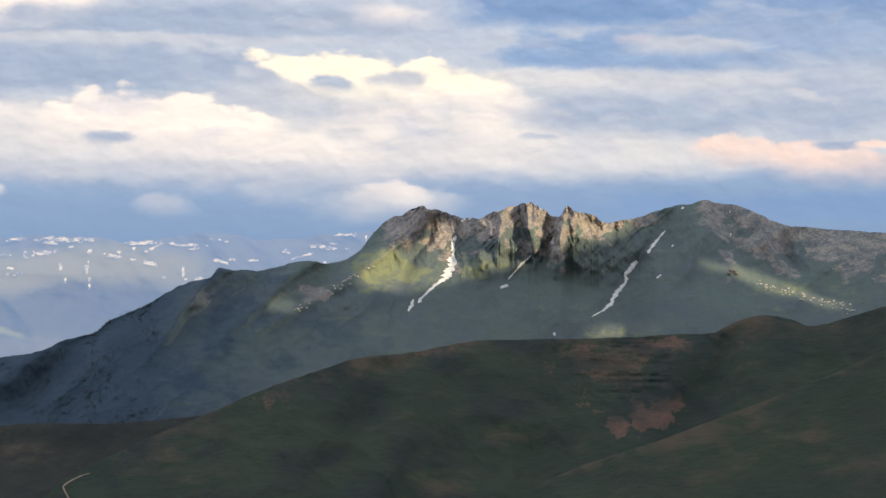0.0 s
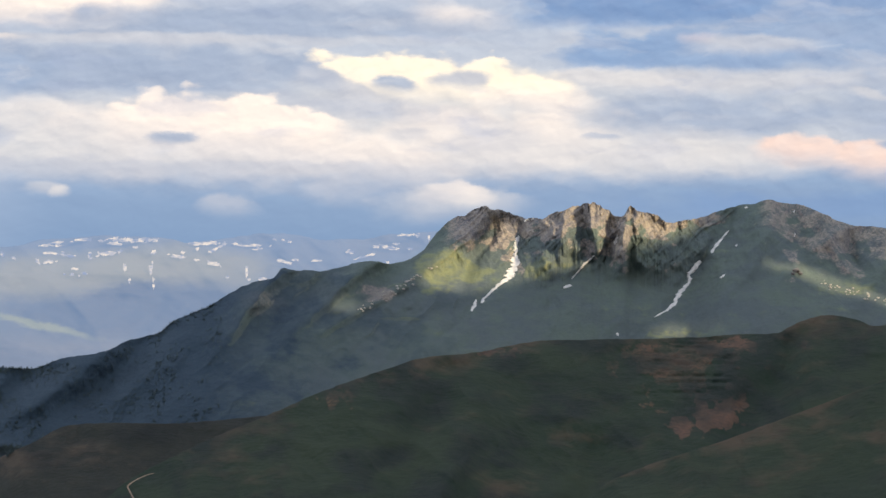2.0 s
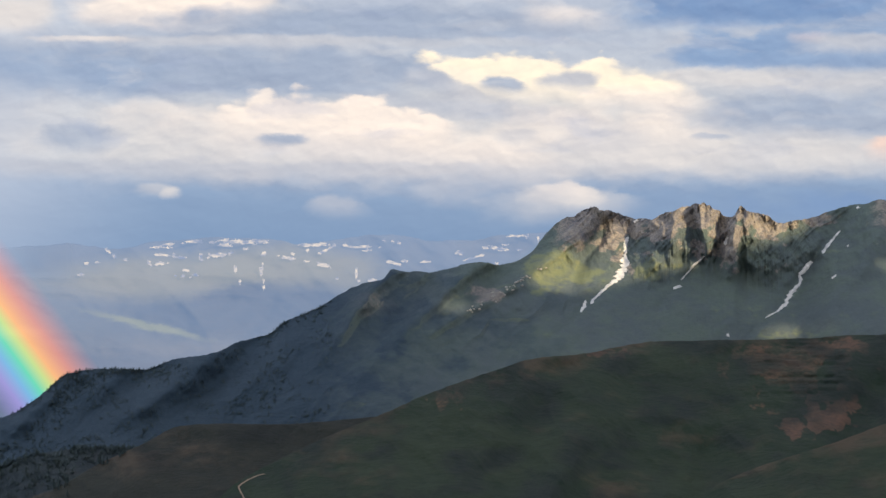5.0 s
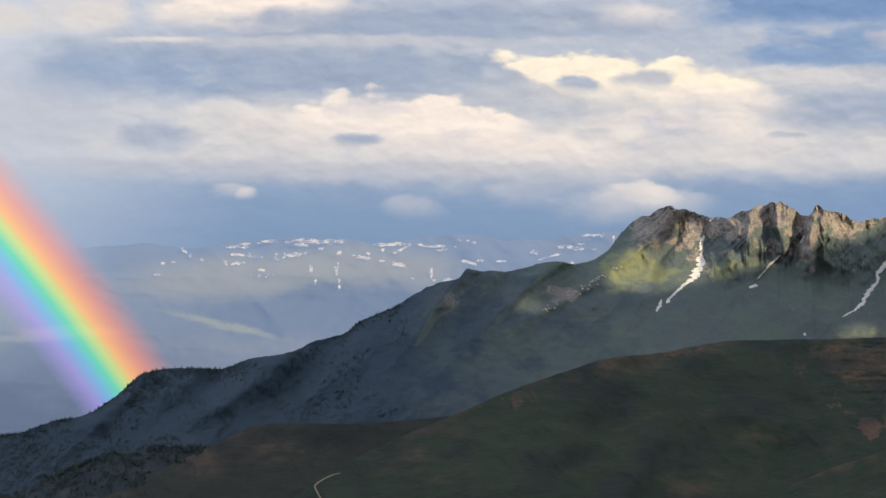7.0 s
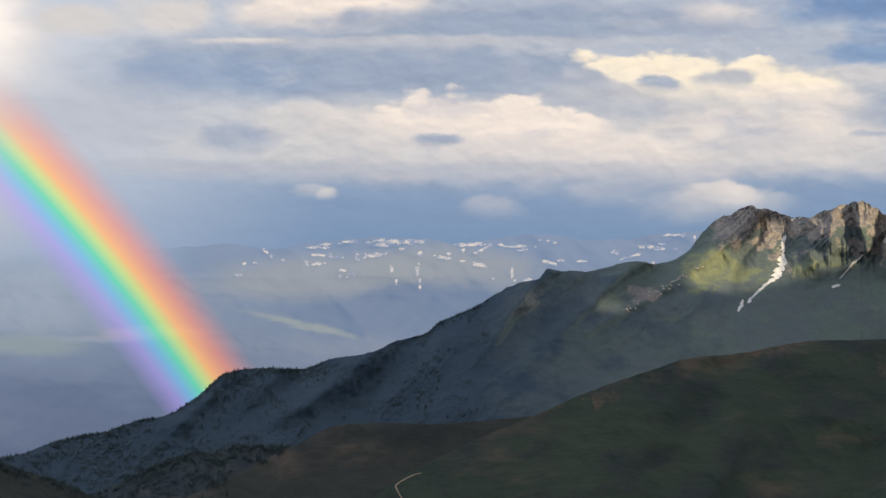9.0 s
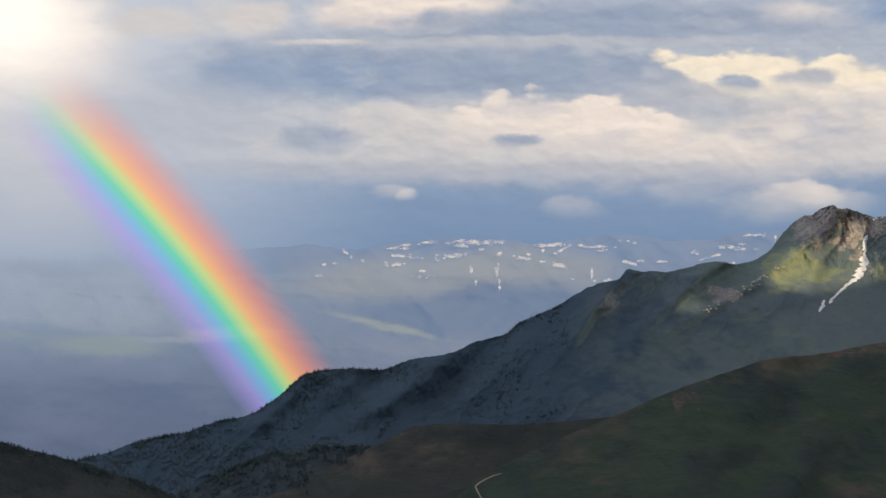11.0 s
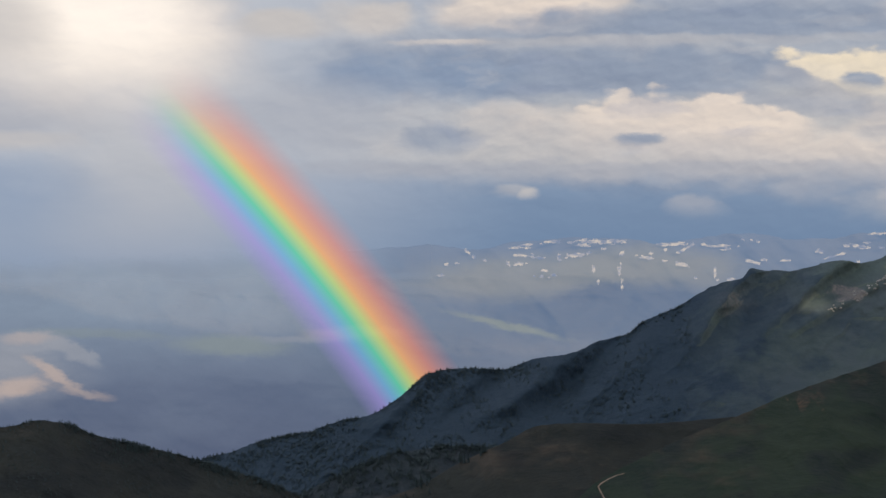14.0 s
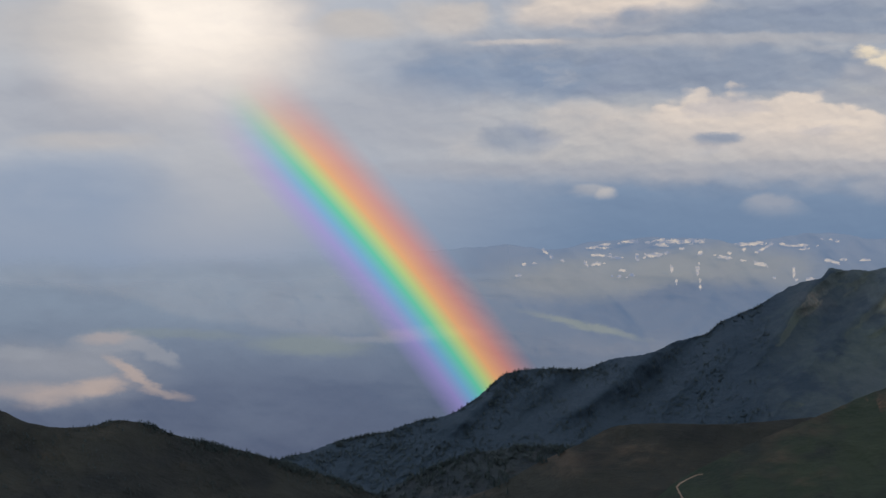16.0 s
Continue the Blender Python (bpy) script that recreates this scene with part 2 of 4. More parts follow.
# torn wisps across the bands, paler and darker
wisp = N.noise(N.vec("ADD", streak, N.vec("MULTIPLY", pull, (0.3, 0.3, 0))), 1.5, 4.5, 0.5, 0.4)
seen_band = N.math("MULTIPLY", N.math("MULTIPLY", N.ramp(el, 4.2, 5.6), N.ramp(el, 30, 14)), calm)
colour = N.mix(N.math("MULTIPLY", N.math("MULTIPLY", N.ramp(wisp, 0.52, 0.74), 0.25), seen_band), colour, srgb(232, 226, 222))
colour = N.mix(N.math("MULTIPLY", N.math("MULTIPLY", N.ramp(wisp, 0.46, 0.28), 0.25), seen_band), colour, srgb(160, 173, 203))
# billows: heads lit from above on the right, hollows in shade
relief = [N.math("MULTIPLY_ADD", N.noise(v, 1.3, 6.0, 0.52, 0.15), 1.0, N.math("MULTIPLY", puffs(v, 2.3), -0.22)) for v in (torn, N.vec("ADD", torn, (0.035, 0.085, 0.0)))]
shade = N.math("MULTIPLY", N.math("SUBTRACT", relief[0], relief[1]), N.math("MULTIPLY", N.ramp(el, 3.6, 5.2, 0.35, 1.0), calm))
billow = N.math("MULTIPLY_ADD", shade, 0.85, 1.0)
colour = N.mix(1.0, colour, N.join(billow, N.math("MULTIPLY_ADD", shade, 0.75, 1.0), N.math("MULTIPLY_ADD", shade, 0.55, 1.0)), "MULTIPLY")
back = N.n.new("ShaderNodeBackground")
N.put(back.inputs[0], colour)
N.put(back.inputs[1], 0.8)
N.l.new(back.outputs[0], N.n.new("ShaderNodeOutputWorld").inputs[0])


# ---------------------------------------------------------------- noise on arrays
_table = np.random.RandomState(7).rand(65536)


def lattice(ix, iy, seed):
    h = (ix.astype(np.int64) * 73856093) ^ (iy.astype(np.int64) * 19349663) ^ (seed * 83492791)
    return _table[(h ^ (h >> 13)) & 65535]


def smooth_noise(x, y, seed=0):
    x0, y0 = np.floor(x), np.floor(y)
    u, v = x - x0, y - y0
    u, v = u * u * u * (u * (u * 6 - 15) + 10), v * v * v * (v * (v * 6 - 15) + 10)
    a, b = lattice(x0, y0, seed), lattice(x0 + 1, y0, seed)
    c, d = lattice(x0, y0 + 1, seed), lattice(x0 + 1, y0 + 1, seed)
    return (a + (b - a) * u) * (1 - v) + (c + (d - c) * u) * v - 0.5


def fbm(x, y, seed=0, octaves=5, gain=0.5):
    total, amp = 0.0, 1.0
    for i in range(octaves):
        total = total + amp * smooth_noise(x * 2.03**i + 17.3 * i, y * 2.03**i - 9.1 * i, seed + i)
        amp *= gain
    return total


def ridged(x, y, seed=0, octaves=4, gain=0.5):
    total, amp = 0.0, 1.0
    for i in range(octaves):
        total = total + amp * (0.5 - np.abs(smooth_noise(x * 2.1**i + 5.7 * i, y * 2.1**i, seed + i)) * 2)
        amp *= gain
    return total


def facets(x, y, seed=0, octaves=3, gain=0.5):
    """Noise of flat planes that meet in edges, for broken rock."""
    total, amp = 0.0, 1.0
    for i in range(octaves):
        u, v = x * 2.1**i + 3.1 * i + 0.35 * y * 2.1**i, y * 2.1**i + 7.7 * i
        x0, y0 = np.floor(u), np.floor(v)
        p, q = u - x0, v - y0
        a, b = lattice(x0, y0, seed + i), lattice(x0 + 1, y0, seed + i)
        c, d = lattice(x0, y0 + 1, seed + i), lattice(x0 + 1, y0 + 1, seed + i)
        total = total + amp * np.where(p + q < 1, a + (b - a) * p + (c - a) * q, d + (c - d) * (1 - p) + (b - d) * (1 - q))
        amp *= gain
    return total - 0.8


def step(x, lo, hi):
    t = np.clip((x - lo) / (hi - lo), 0, 1)
    return t * t * (3 - 2 * t)


def curve_through(points):
    """A smooth profile (monotone between its points) as a function of the bearing."""
    xs, ys = np.array([p[0] for p in points]), np.array([p[1] for p in points])
    m = np.diff(ys) / np.diff(xs)
    t = np.concatenate([[m[0]], np.where(m[1:] * m[:-1] > 0, 2 * m[1:] * m[:-1] / (m[1:] + m[:-1] + 1e-12), 0), [m[-1]]])

    def f(x):
        x = np.asarray(x, float)
        i = np.clip(np.searchsorted(xs, x) - 1, 0, len(xs) - 2)
        h = xs[i + 1] - xs[i]
        s = np.clip((x - xs[i]) / h, -0.5, 1.5)
        return ys[i] * (1 + 2 * s) * (1 - s) ** 2 + t[i] * h * s * (1 - s) ** 2 + ys[i + 1] * s * s * (3 - 2 * s) + t[i + 1] * h * s * s * (s - 1)

    return f


class Slope:
    """A mountain side: a crest line, given by elevation and distance, with a face that falls towards the eye.
    a is the bearing, q runs from 0 at the crest to 1 at the lowest elevation; below 0 it is the far side, above 1 the foot.
    run: metres towards the eye for each degree of fall; relief: metres by which the face stands out at a bearing, elevation and fall."""

    def __init__(self, crest, distance, run, low, foot, relief=None, jag=None):
        self.crest0, self.far, self.run, self.low, self.foot, self.relief, self.jag = curve_through(crest), curve_through(distance), run, low, foot, relief, jag
        # the lie of the face follows the crest only broadly
        self.bearings = np.arange(crest[0][0] - 3, crest[-1][0] + 3, 0.1)
        k = np.exp(-((np.arange(-30, 31) * 0.1 / 1.1) ** 2))
        self.broad = np.convolve(np.pad(self.crest0(np.clip(self.bearings, crest[0][0], crest[-1][0])), 30, mode="edge"), k / k.sum(), mode="valid")

    def crest(self, a):
        return self.crest0(a) + (self.jag(np.asarray(a, float)) if self.jag else 0)

    def at(self, a, q):
        a, q = np.broadcast_arrays(np.asarray(a, float), np.asarray(q, float))
        top = self.crest(a)
        u = (top - self.low) * np.clip(q, 0, 1)
        e = top - u
        d = self.far(a) - self.run * (np.interp(a, self.bearings, self.broad) - e)
        if self.relief:
            d = d - self.relief(a, e, u)
        z = d * np.tan(np.radians(e))
        over = np.clip(q - 1, 0, None)
        z = np.where(q < 0, z + q * 500, np.where(q > 1, z + (self.foot - z) * np.clip(over / 0.3, 0, 1), z))
        d = d - np.where(q < 0, q * 620, over * 1100)
        r = np.radians(a)
        return np.stack([d * np.sin(r), d * np.cos(r), z], -1)

    def find(self, a, e):
        """The q at which the face shows at the elevation e along the bearing a."""
        top = self.crest(a)
        return np.maximum(0.0, (top - e) / (top - self.low))

    def place(self, a, e, lift=0.0):
        p = self.at(a, self.find(a, e))
        return Vector(p) + Vector((0, 0, lift))

    def mesh(self, name, a0, a1, na, q0, nq, power=1.4):
        a = np.linspace(a0, a1, na)
        qf = np.linspace(0, 1, nq) ** power
        q = np.concatenate([np.linspace(q0, 0, 14)[:-1], qf, [1.1, 1.2, 1.3]])
        A, Q = np.meshgrid(a, q, indexing="ij")
        co = self.at(A, Q)
        me = grid_mesh(name, co)
        return me, A, Q, co


def grid_mesh(name, co):
    na, nq = co.shape[:2]
    i = np.arange(na * nq).reshape(na, nq)
    faces = np.stack([i[:-1, :-1], i[1:, :-1], i[1:, 1:], i[:-1, 1:]], -1).reshape(-1, 4)
    return raw_mesh(name, co.reshape(-1, 3), faces)


def raw_mesh(name, co, faces):
    me = bpy.data.meshes.new(name)
    me.vertices.add(len(co))
    me.vertices.foreach_set("co", np.ascontiguousarray(co, np.float32).ravel())
    k = faces.shape[1]
    me.loops.add(faces.size)
    me.loops.foreach_set("vertex_index", np.ascontiguousarray(faces, np.int32).ravel())
    me.polygons.add(len(faces))
    me.polygons.foreach_set("loop_start", np.arange(0, faces.size, k, dtype=np.int32))
    me.update(calc_edges=True)
    me.validate()
    me.polygons.foreach_set("use_smooth", np.ones(len(me.polygons), bool))
    return me


def put_attribute(me, name, values):
    me.attributes.new(name, "FLOAT", "POINT").data.foreach_set("value", np.ascontiguousarray(values, np.float32).ravel())


def steepness(co):
    du, dv = np.gradient(co, axis=0), np.gradient(co, axis=1)
    n = np.cross(du, dv)
    n /= np.linalg.norm(n, axis=-1, keepdims=True) + 1e-9
    return 1 - np.abs(n[..., 2])


# ---------------------------------------------------------------- materials
def surface(name, rough=0.95, spec=0.15):
    mat = bpy.data.materials.new(name)
    mat.use_nodes = True
    M = Nodes(mat.node_tree)
    b = M.n.new("ShaderNodeBsdfPrincipled")
    b.inputs["Roughness"].default_value = rough
    b.inputs["Specular IOR Level"].default_value = spec
    M.l.new(b.outputs[0], M.n.new("ShaderNodeOutputMaterial").inputs[0])
    M.b = b
    M.where = M.n.new("ShaderNodeTexCoord").outputs["Object"]
    return mat, M


def bump(M, height, strength, distance):
    k = M.n.new("ShaderNodeBump")
    k.inputs["Strength"].default_value, k.inputs["Distance"].default_value = strength, distance
    M.put(k.inputs["Height"], height)
    M.put(M.b.inputs["Normal"], k.outputs[0])


def hillside_material(name, grass, grass2, dry, rock, rock2, scrub):
    """Alpine ground: turf in two greens, dry or painted-sunlit grass or bare soil, rock and dark scrub, each where the
    terrain carries it.
    """
    mat, M = surface(name)
    big, mid, small = M.noise(M.where, 0.008, 5, 0.6), M.noise(M.where, 0.045, 6, 0.62), M.noise(M.where, 0.25, 5, 0.65)
    col = M.mix(M.ramp(M.math("ADD", M.math("MULTIPLY", big, 0.6), M.math("MULTIPLY", mid, 0.4)), 0.36, 0.64), grass, grass2)
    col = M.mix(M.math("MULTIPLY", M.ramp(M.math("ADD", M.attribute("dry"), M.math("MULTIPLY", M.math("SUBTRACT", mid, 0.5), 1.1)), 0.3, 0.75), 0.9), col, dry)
    stone = M.mix(M.ramp(M.math("ADD", M.math("MULTIPLY", mid, 0.5), M.math("MULTIPLY", small, 0.5)), 0.38, 0.62), rock2, rock)
    col = M.mix(M.ramp(M.math("ADD", M.attribute("rock"), M.math("MULTIPLY", M.math("SUBTRACT", M.math("MULTIPLY_ADD", small, 0.4, M.math("MULTIPLY", mid, 0.6)), 0.5), 1.1)), 0.25, 0.75), col, stone)
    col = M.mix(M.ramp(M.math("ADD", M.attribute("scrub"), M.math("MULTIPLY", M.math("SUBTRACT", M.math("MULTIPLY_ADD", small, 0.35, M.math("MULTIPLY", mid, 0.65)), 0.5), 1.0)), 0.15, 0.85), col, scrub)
    col = M.mix(1.0, col, M.mix(small, (0.82, 0.83, 0.84, 1), (1.18, 1.17, 1.16, 1)), "MULTIPLY")
    M.put(M.b.inputs["Base Color"], col)
    bump(M, M.math("ADD", M.math("MULTIPLY", mid, 3.0), small), 0.5, 2.5)
    return mat


# MAIN greens and scrub lean blue-grey: distance haze painted into the base colour
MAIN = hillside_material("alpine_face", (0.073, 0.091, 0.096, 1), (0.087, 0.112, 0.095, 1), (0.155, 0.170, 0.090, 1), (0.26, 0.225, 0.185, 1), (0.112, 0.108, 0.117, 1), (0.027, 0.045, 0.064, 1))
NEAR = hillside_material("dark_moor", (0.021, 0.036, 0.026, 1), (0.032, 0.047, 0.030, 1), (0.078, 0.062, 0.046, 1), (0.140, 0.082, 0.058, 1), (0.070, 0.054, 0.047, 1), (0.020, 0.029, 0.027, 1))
WOOD = hillside_material("wooded_slope", (0.028, 0.040, 0.048, 1), (0.036, 0.048, 0.053, 1), (0.07, 0.07, 0.06, 1), (0.08, 0.075, 0.075, 1), (0.055, 0.055, 0.06, 1), (0.020, 0.030, 0.038, 1))
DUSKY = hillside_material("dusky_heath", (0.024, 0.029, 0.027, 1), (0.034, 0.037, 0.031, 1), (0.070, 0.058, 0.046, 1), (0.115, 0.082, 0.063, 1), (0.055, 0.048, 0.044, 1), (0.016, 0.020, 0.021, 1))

# ---------------------------------------------------------------- the valley ground
g = np.linspace(-1, 1, 121)
GX, GY = np.meshgrid(np.sign(g) * np.abs(g) ** 1.5 * 9000, np.sign(g) * np.abs(g) ** 1.5 * 9000, indexing="ij")
co = np.stack([GX, GY, -470 + 30 * fbm(GX / 900, GY / 900, 3)], -1)
me = grid_mesh("ground", co)
for k in ("rock", "scrub", "dry"):
    put_attribute(me, k, np.full(co.shape[:2], 0.3 if k == "scrub" else 0.0))
me.materials.append(WOOD)
tagged(new("ground", me), "dark wooded valley floor between the mountains", "ground", kind="structure")

# ---------------------------------------------------------------- the main mountain
FLANK_CREST = [(-27, -4.2), (-21, -2.9), (-18.26, -2.18), (-17.62, -2.0), (-17.08, -1.8), (-16.0, -1.6), (-15.19, -1.33), (-14.51, -1.2), (-13.97, -0.92), (-13.63, -0.65), (-13.02, -0.18), (-12.21, -0.07), (-11.26, -0.09), (-10.51, 0.17), (-9.72, 0.28), (-8.93, 0.6), (-8.34, 0.74), (-7.87, 1.07), (-7.08, 1.41), (-6.54, 1.75), (-6.01, 1.98), (-5.58, 2.06), (-5.36, 2.29), (-4.93, 2.25), (-4.46, 2.24), (-3.85, 2.37), (-3.24, 2.5), (-2.84, 2.41), (-2.36, 2.5)]
PEAK_CREST = [(-1.96, 2.78), (-1.79, 2.99), (-1.62, 3.21), (-1.47, 3.37), (-1.28, 3.46), (-1.14, 3.55), (-0.98, 3.54), (-0.9, 3.62), (-0.67, 3.73), (-0.49, 3.78), (-0.33, 3.73), (0.08, 3.63), (0.49, 3.52), (0.9, 3.52), (1.06, 3.62), (1.44, 3.71), (1.78, 3.81), (2.01, 3.88), (2.23, 3.81), (2.36, 3.71), (2.47, 3.68), (2.57, 3.55), (2.73, 3.52), (2.87, 3.64), (2.98, 3.78), (3.1, 3.71), (3.34, 3.65), (3.64, 3.59), (3.75, 3.48), (3.95, 3.41), (4.42, 3.45), (4.96, 3.61), (5.48, 3.77), (5.71, 3.83), (5.84, 3.8), (6.07, 3.87), (6.27, 3.92), (6.47, 3.88), (6.78, 3.82), (6.98, 3.8), (7.52, 3.59), (8.18, 3.31), (8.98, 3.23), (10.43, 3.11), (14, 2.9)]
MAIN_CREST = FLANK_CREST + PEAK_CREST
MAIN_FAR = [(-30, 2700), (-18, 2900), (-9, 3150), (-3, 3350), (3, 3500), (12, 3500), (22, 3300)]
RIB_WAYS = []


def rib(high, half, *way):
    """A spur, or below 0 a gully: height, half width, then its way down as bearing, elevation."""
    way = sorted((e, a) for a, e in way)
    RIB_WAYS.append((high, half, [w[0] for w in way], [w[1] for w in way]))


rib(24, 0.34, (-0.49, 3.7), (-1.28, 2.78), (-2.5, 1.89), (-3.58, 1.28), (-4.66, 0.61))
rib(-20, 0.16, (-0.30, 3.3), (-0.55, 2.75), (-0.85, 2.1), (-1.0, 1.7), (-1.3, 1.2))
rib(-10, 0.14, (0.57, 3.46), (0.38, 3.19), (0.26, 2.78), (0.15, 2.26), (-0.26, 1.86), (-0.84, 1.26), (-1.68, 0.61))
rib(-12, 0.13, (2.68, 3.2), (2.42, 2.75), (2.0, 2.42), (1.50, 1.9), (0.9, 1.15))
rib(-14, 0.10, (4.10, 3.39), (4.12, 2.91), (3.9, 2.5))
rib(-18, 0.20, (5.39, 3.41), (4.96, 2.77), (4.58, 2.39), (4.35, 1.96), (4.12, 1.55), (3.55, 1.12))
rib(34, 0.34, (6.29, 3.87), (6.17, 3.03), (5.83, 2.22), (5.22, 1.28))
rib(-24, 0.20, (6.85, 3.77), (6.91, 3.03), (7.24, 2.35))
rib(26, 0.24, (7.52, 3.54), (7.78, 2.75), (8.31, 2.08))
rib(-30, 0.18, (8.21, 3.26), (8.15, 2.62), (8.44, 2.21))
rib(38, 0.42, (-3.24, 2.45), (-4.25, 1.69), (-5.19, 0.88), (-6.13, -0.07))
rib(34, 0.30, (-5.36, 2.23), (-5.87, 1.68), (-6.54, 0.87), (-7.33, -0.2))
rib(-34, 0.35, (-4.26, 2.2), (-4.79, 1.55), (-5.6, 0.74), (-6.53, -0.34))
rib(34, 0.40, (-13.02, -0.21), (-13.43, -0.72), (-14.38, -1.53))
rib(-30, 0.40, (-11.13, -0.11), (-11.94, -0.72), (-13.02, -1.67))
rib(34, 0.40, (-9.64, 0.31), (-10.32, -0.32), (-11.54, -1.26))
rib(-30, 0.40, (-8.3, 0.83), (-9.11, -0.05), (-10.46, -1.26))


# the crags: bearing of each edge high up and lower down, and how far it stands out
CRAGS = [(-1.28, -1.96, 0), (-0.57, -1.14, 22), (-0.19, -0.53, 10), (0.35, 0.15, 0), (0.87, 0.71, 62), (1.41, 1.11, 130), (1.58, 1.64, 122), (1.86, 2.04, 92), (2.02, 2.17, 146), (2.26, 2.28, 136), (2.50, 2.39, 98), (2.73, 2.57, 120), (2.92, 2.73, 168), (3.58, 3.47, 142), (4.23, 4.12, 95), (4.96, 4.69, 35), (5.44, 5.16, 0)]


def crag_relief(a, e):
    """Buttresses with broad walls turned to the left and faces turned to the right, leaning left as they fall."""
    a = a + 0.10 * fbm(a * 3.0, e * 3.0, 23, 4) + 0.05 * facets(a * 5.0, e * 4.0, 25, 2)
    down = np.clip((3.53 - e) / (3.53 - 2.44), -0.5, 1.6)
    out = np.zeros_like(a)
    for (p0, p1, h0), (q0, q1, h1) in zip(CRAGS, CRAGS[1:]):
        p, q = p0 + (p1 - p0) * down, q0 + (q1 - q0) * down
        f = (a - p) / np.maximum(q - p, 0.02)
        out = np.where((f >= 0) & (f < 1), h0 + (h1 - h0) * f, out)
    return out


def main_relief(a, e, u):
    w = a + 0.16 * fbm(a * 1.8, e * 1.2, 21, 4)
    out = np.zeros_like(a)
    for high, half, es, way in RIB_WAYS:
        k = np.exp(-(((w - np.interp(e, es, way)) / half) ** 2))
        out = out + high * (1 - 0.72 * step(u, 0.8, 2.0)) * k * step(e, es[0] - 0.5, es[0] + 0.3) * (1 - step(e, es[-1] + 0.05, es[-1] + 0.4))
    rocky = step(a, -2.2, -0.9)
    craggy = rocky * (1 - step(u + 0.7 * fbm(a * 2, e * 2, 27, 3), 0.7, 1.5)) * (1 - 0.55 * step(a, 4.2, 5.4))
    lean = a - 1.2 * e + 0.25 * fbm(a * 0.9, e * 0.9, 33, 3)
    out = out + 20 * ridged(lean * 0.55 + 0.3 * fbm(a * 1.4, e * 1.4, 35, 3), e * 0.35, 31, 3, 0.4) + 12 * fbm(a * 1.2, e * 1.1, 41, 6, 0.42)
    swell = 80 * np.exp(-(((a - 2.7) / 1.7) ** 2))
    out = out + swell * (1 - 0.9 * step(u, 0.6, 3.6)) + (crag_relief(a, e) - swell) * (1 - step(u + 0.25 * fbm(a * 2, e * 2, 28, 3), 0.5, 1.8))
    out = out + craggy * (9 * facets(w * 4.2, e * 1.8, 51, 4, 0.55) + 5 * ridged(lean * 7.0, e * 1.4, 57, 4))
    out = out + 0.9 * fbm(a * 8, e * 8, 61, 4)
    return out - 45 * rocky * (1 - step(a, 4.2, 5.2)) * (1 - np.exp(-u / 0.5))


def main_jag(a):
    return (0.026 + 0.030 * step(a, -2.2, -0.9) * (1 - step(a, 3.8, 5.0))) * fbm(a * 6.0, a * 0, 71, 5, 0.6)


main = Slope(MAIN_CREST, MAIN_FAR, 112, -6.5, -470, main_relief, main_jag)
mountain = tagged(new("mountain"), "grassy alpine mountain with grey rock crags along its crest", "mountain")
LAND = []
# bare ground and pale meadows, several tinted to look sunlit: bearing, elevation, half width, half height, strength
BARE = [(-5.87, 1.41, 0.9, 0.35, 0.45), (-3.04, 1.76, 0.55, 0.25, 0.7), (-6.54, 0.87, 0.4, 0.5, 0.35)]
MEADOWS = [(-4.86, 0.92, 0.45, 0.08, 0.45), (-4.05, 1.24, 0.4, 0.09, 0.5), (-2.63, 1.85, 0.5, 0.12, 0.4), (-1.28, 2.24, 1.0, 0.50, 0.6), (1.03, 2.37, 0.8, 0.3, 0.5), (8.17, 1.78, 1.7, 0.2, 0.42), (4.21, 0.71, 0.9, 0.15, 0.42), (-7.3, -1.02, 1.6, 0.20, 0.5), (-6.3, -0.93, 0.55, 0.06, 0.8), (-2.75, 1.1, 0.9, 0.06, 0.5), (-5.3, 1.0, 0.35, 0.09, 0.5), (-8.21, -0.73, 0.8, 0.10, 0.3)]


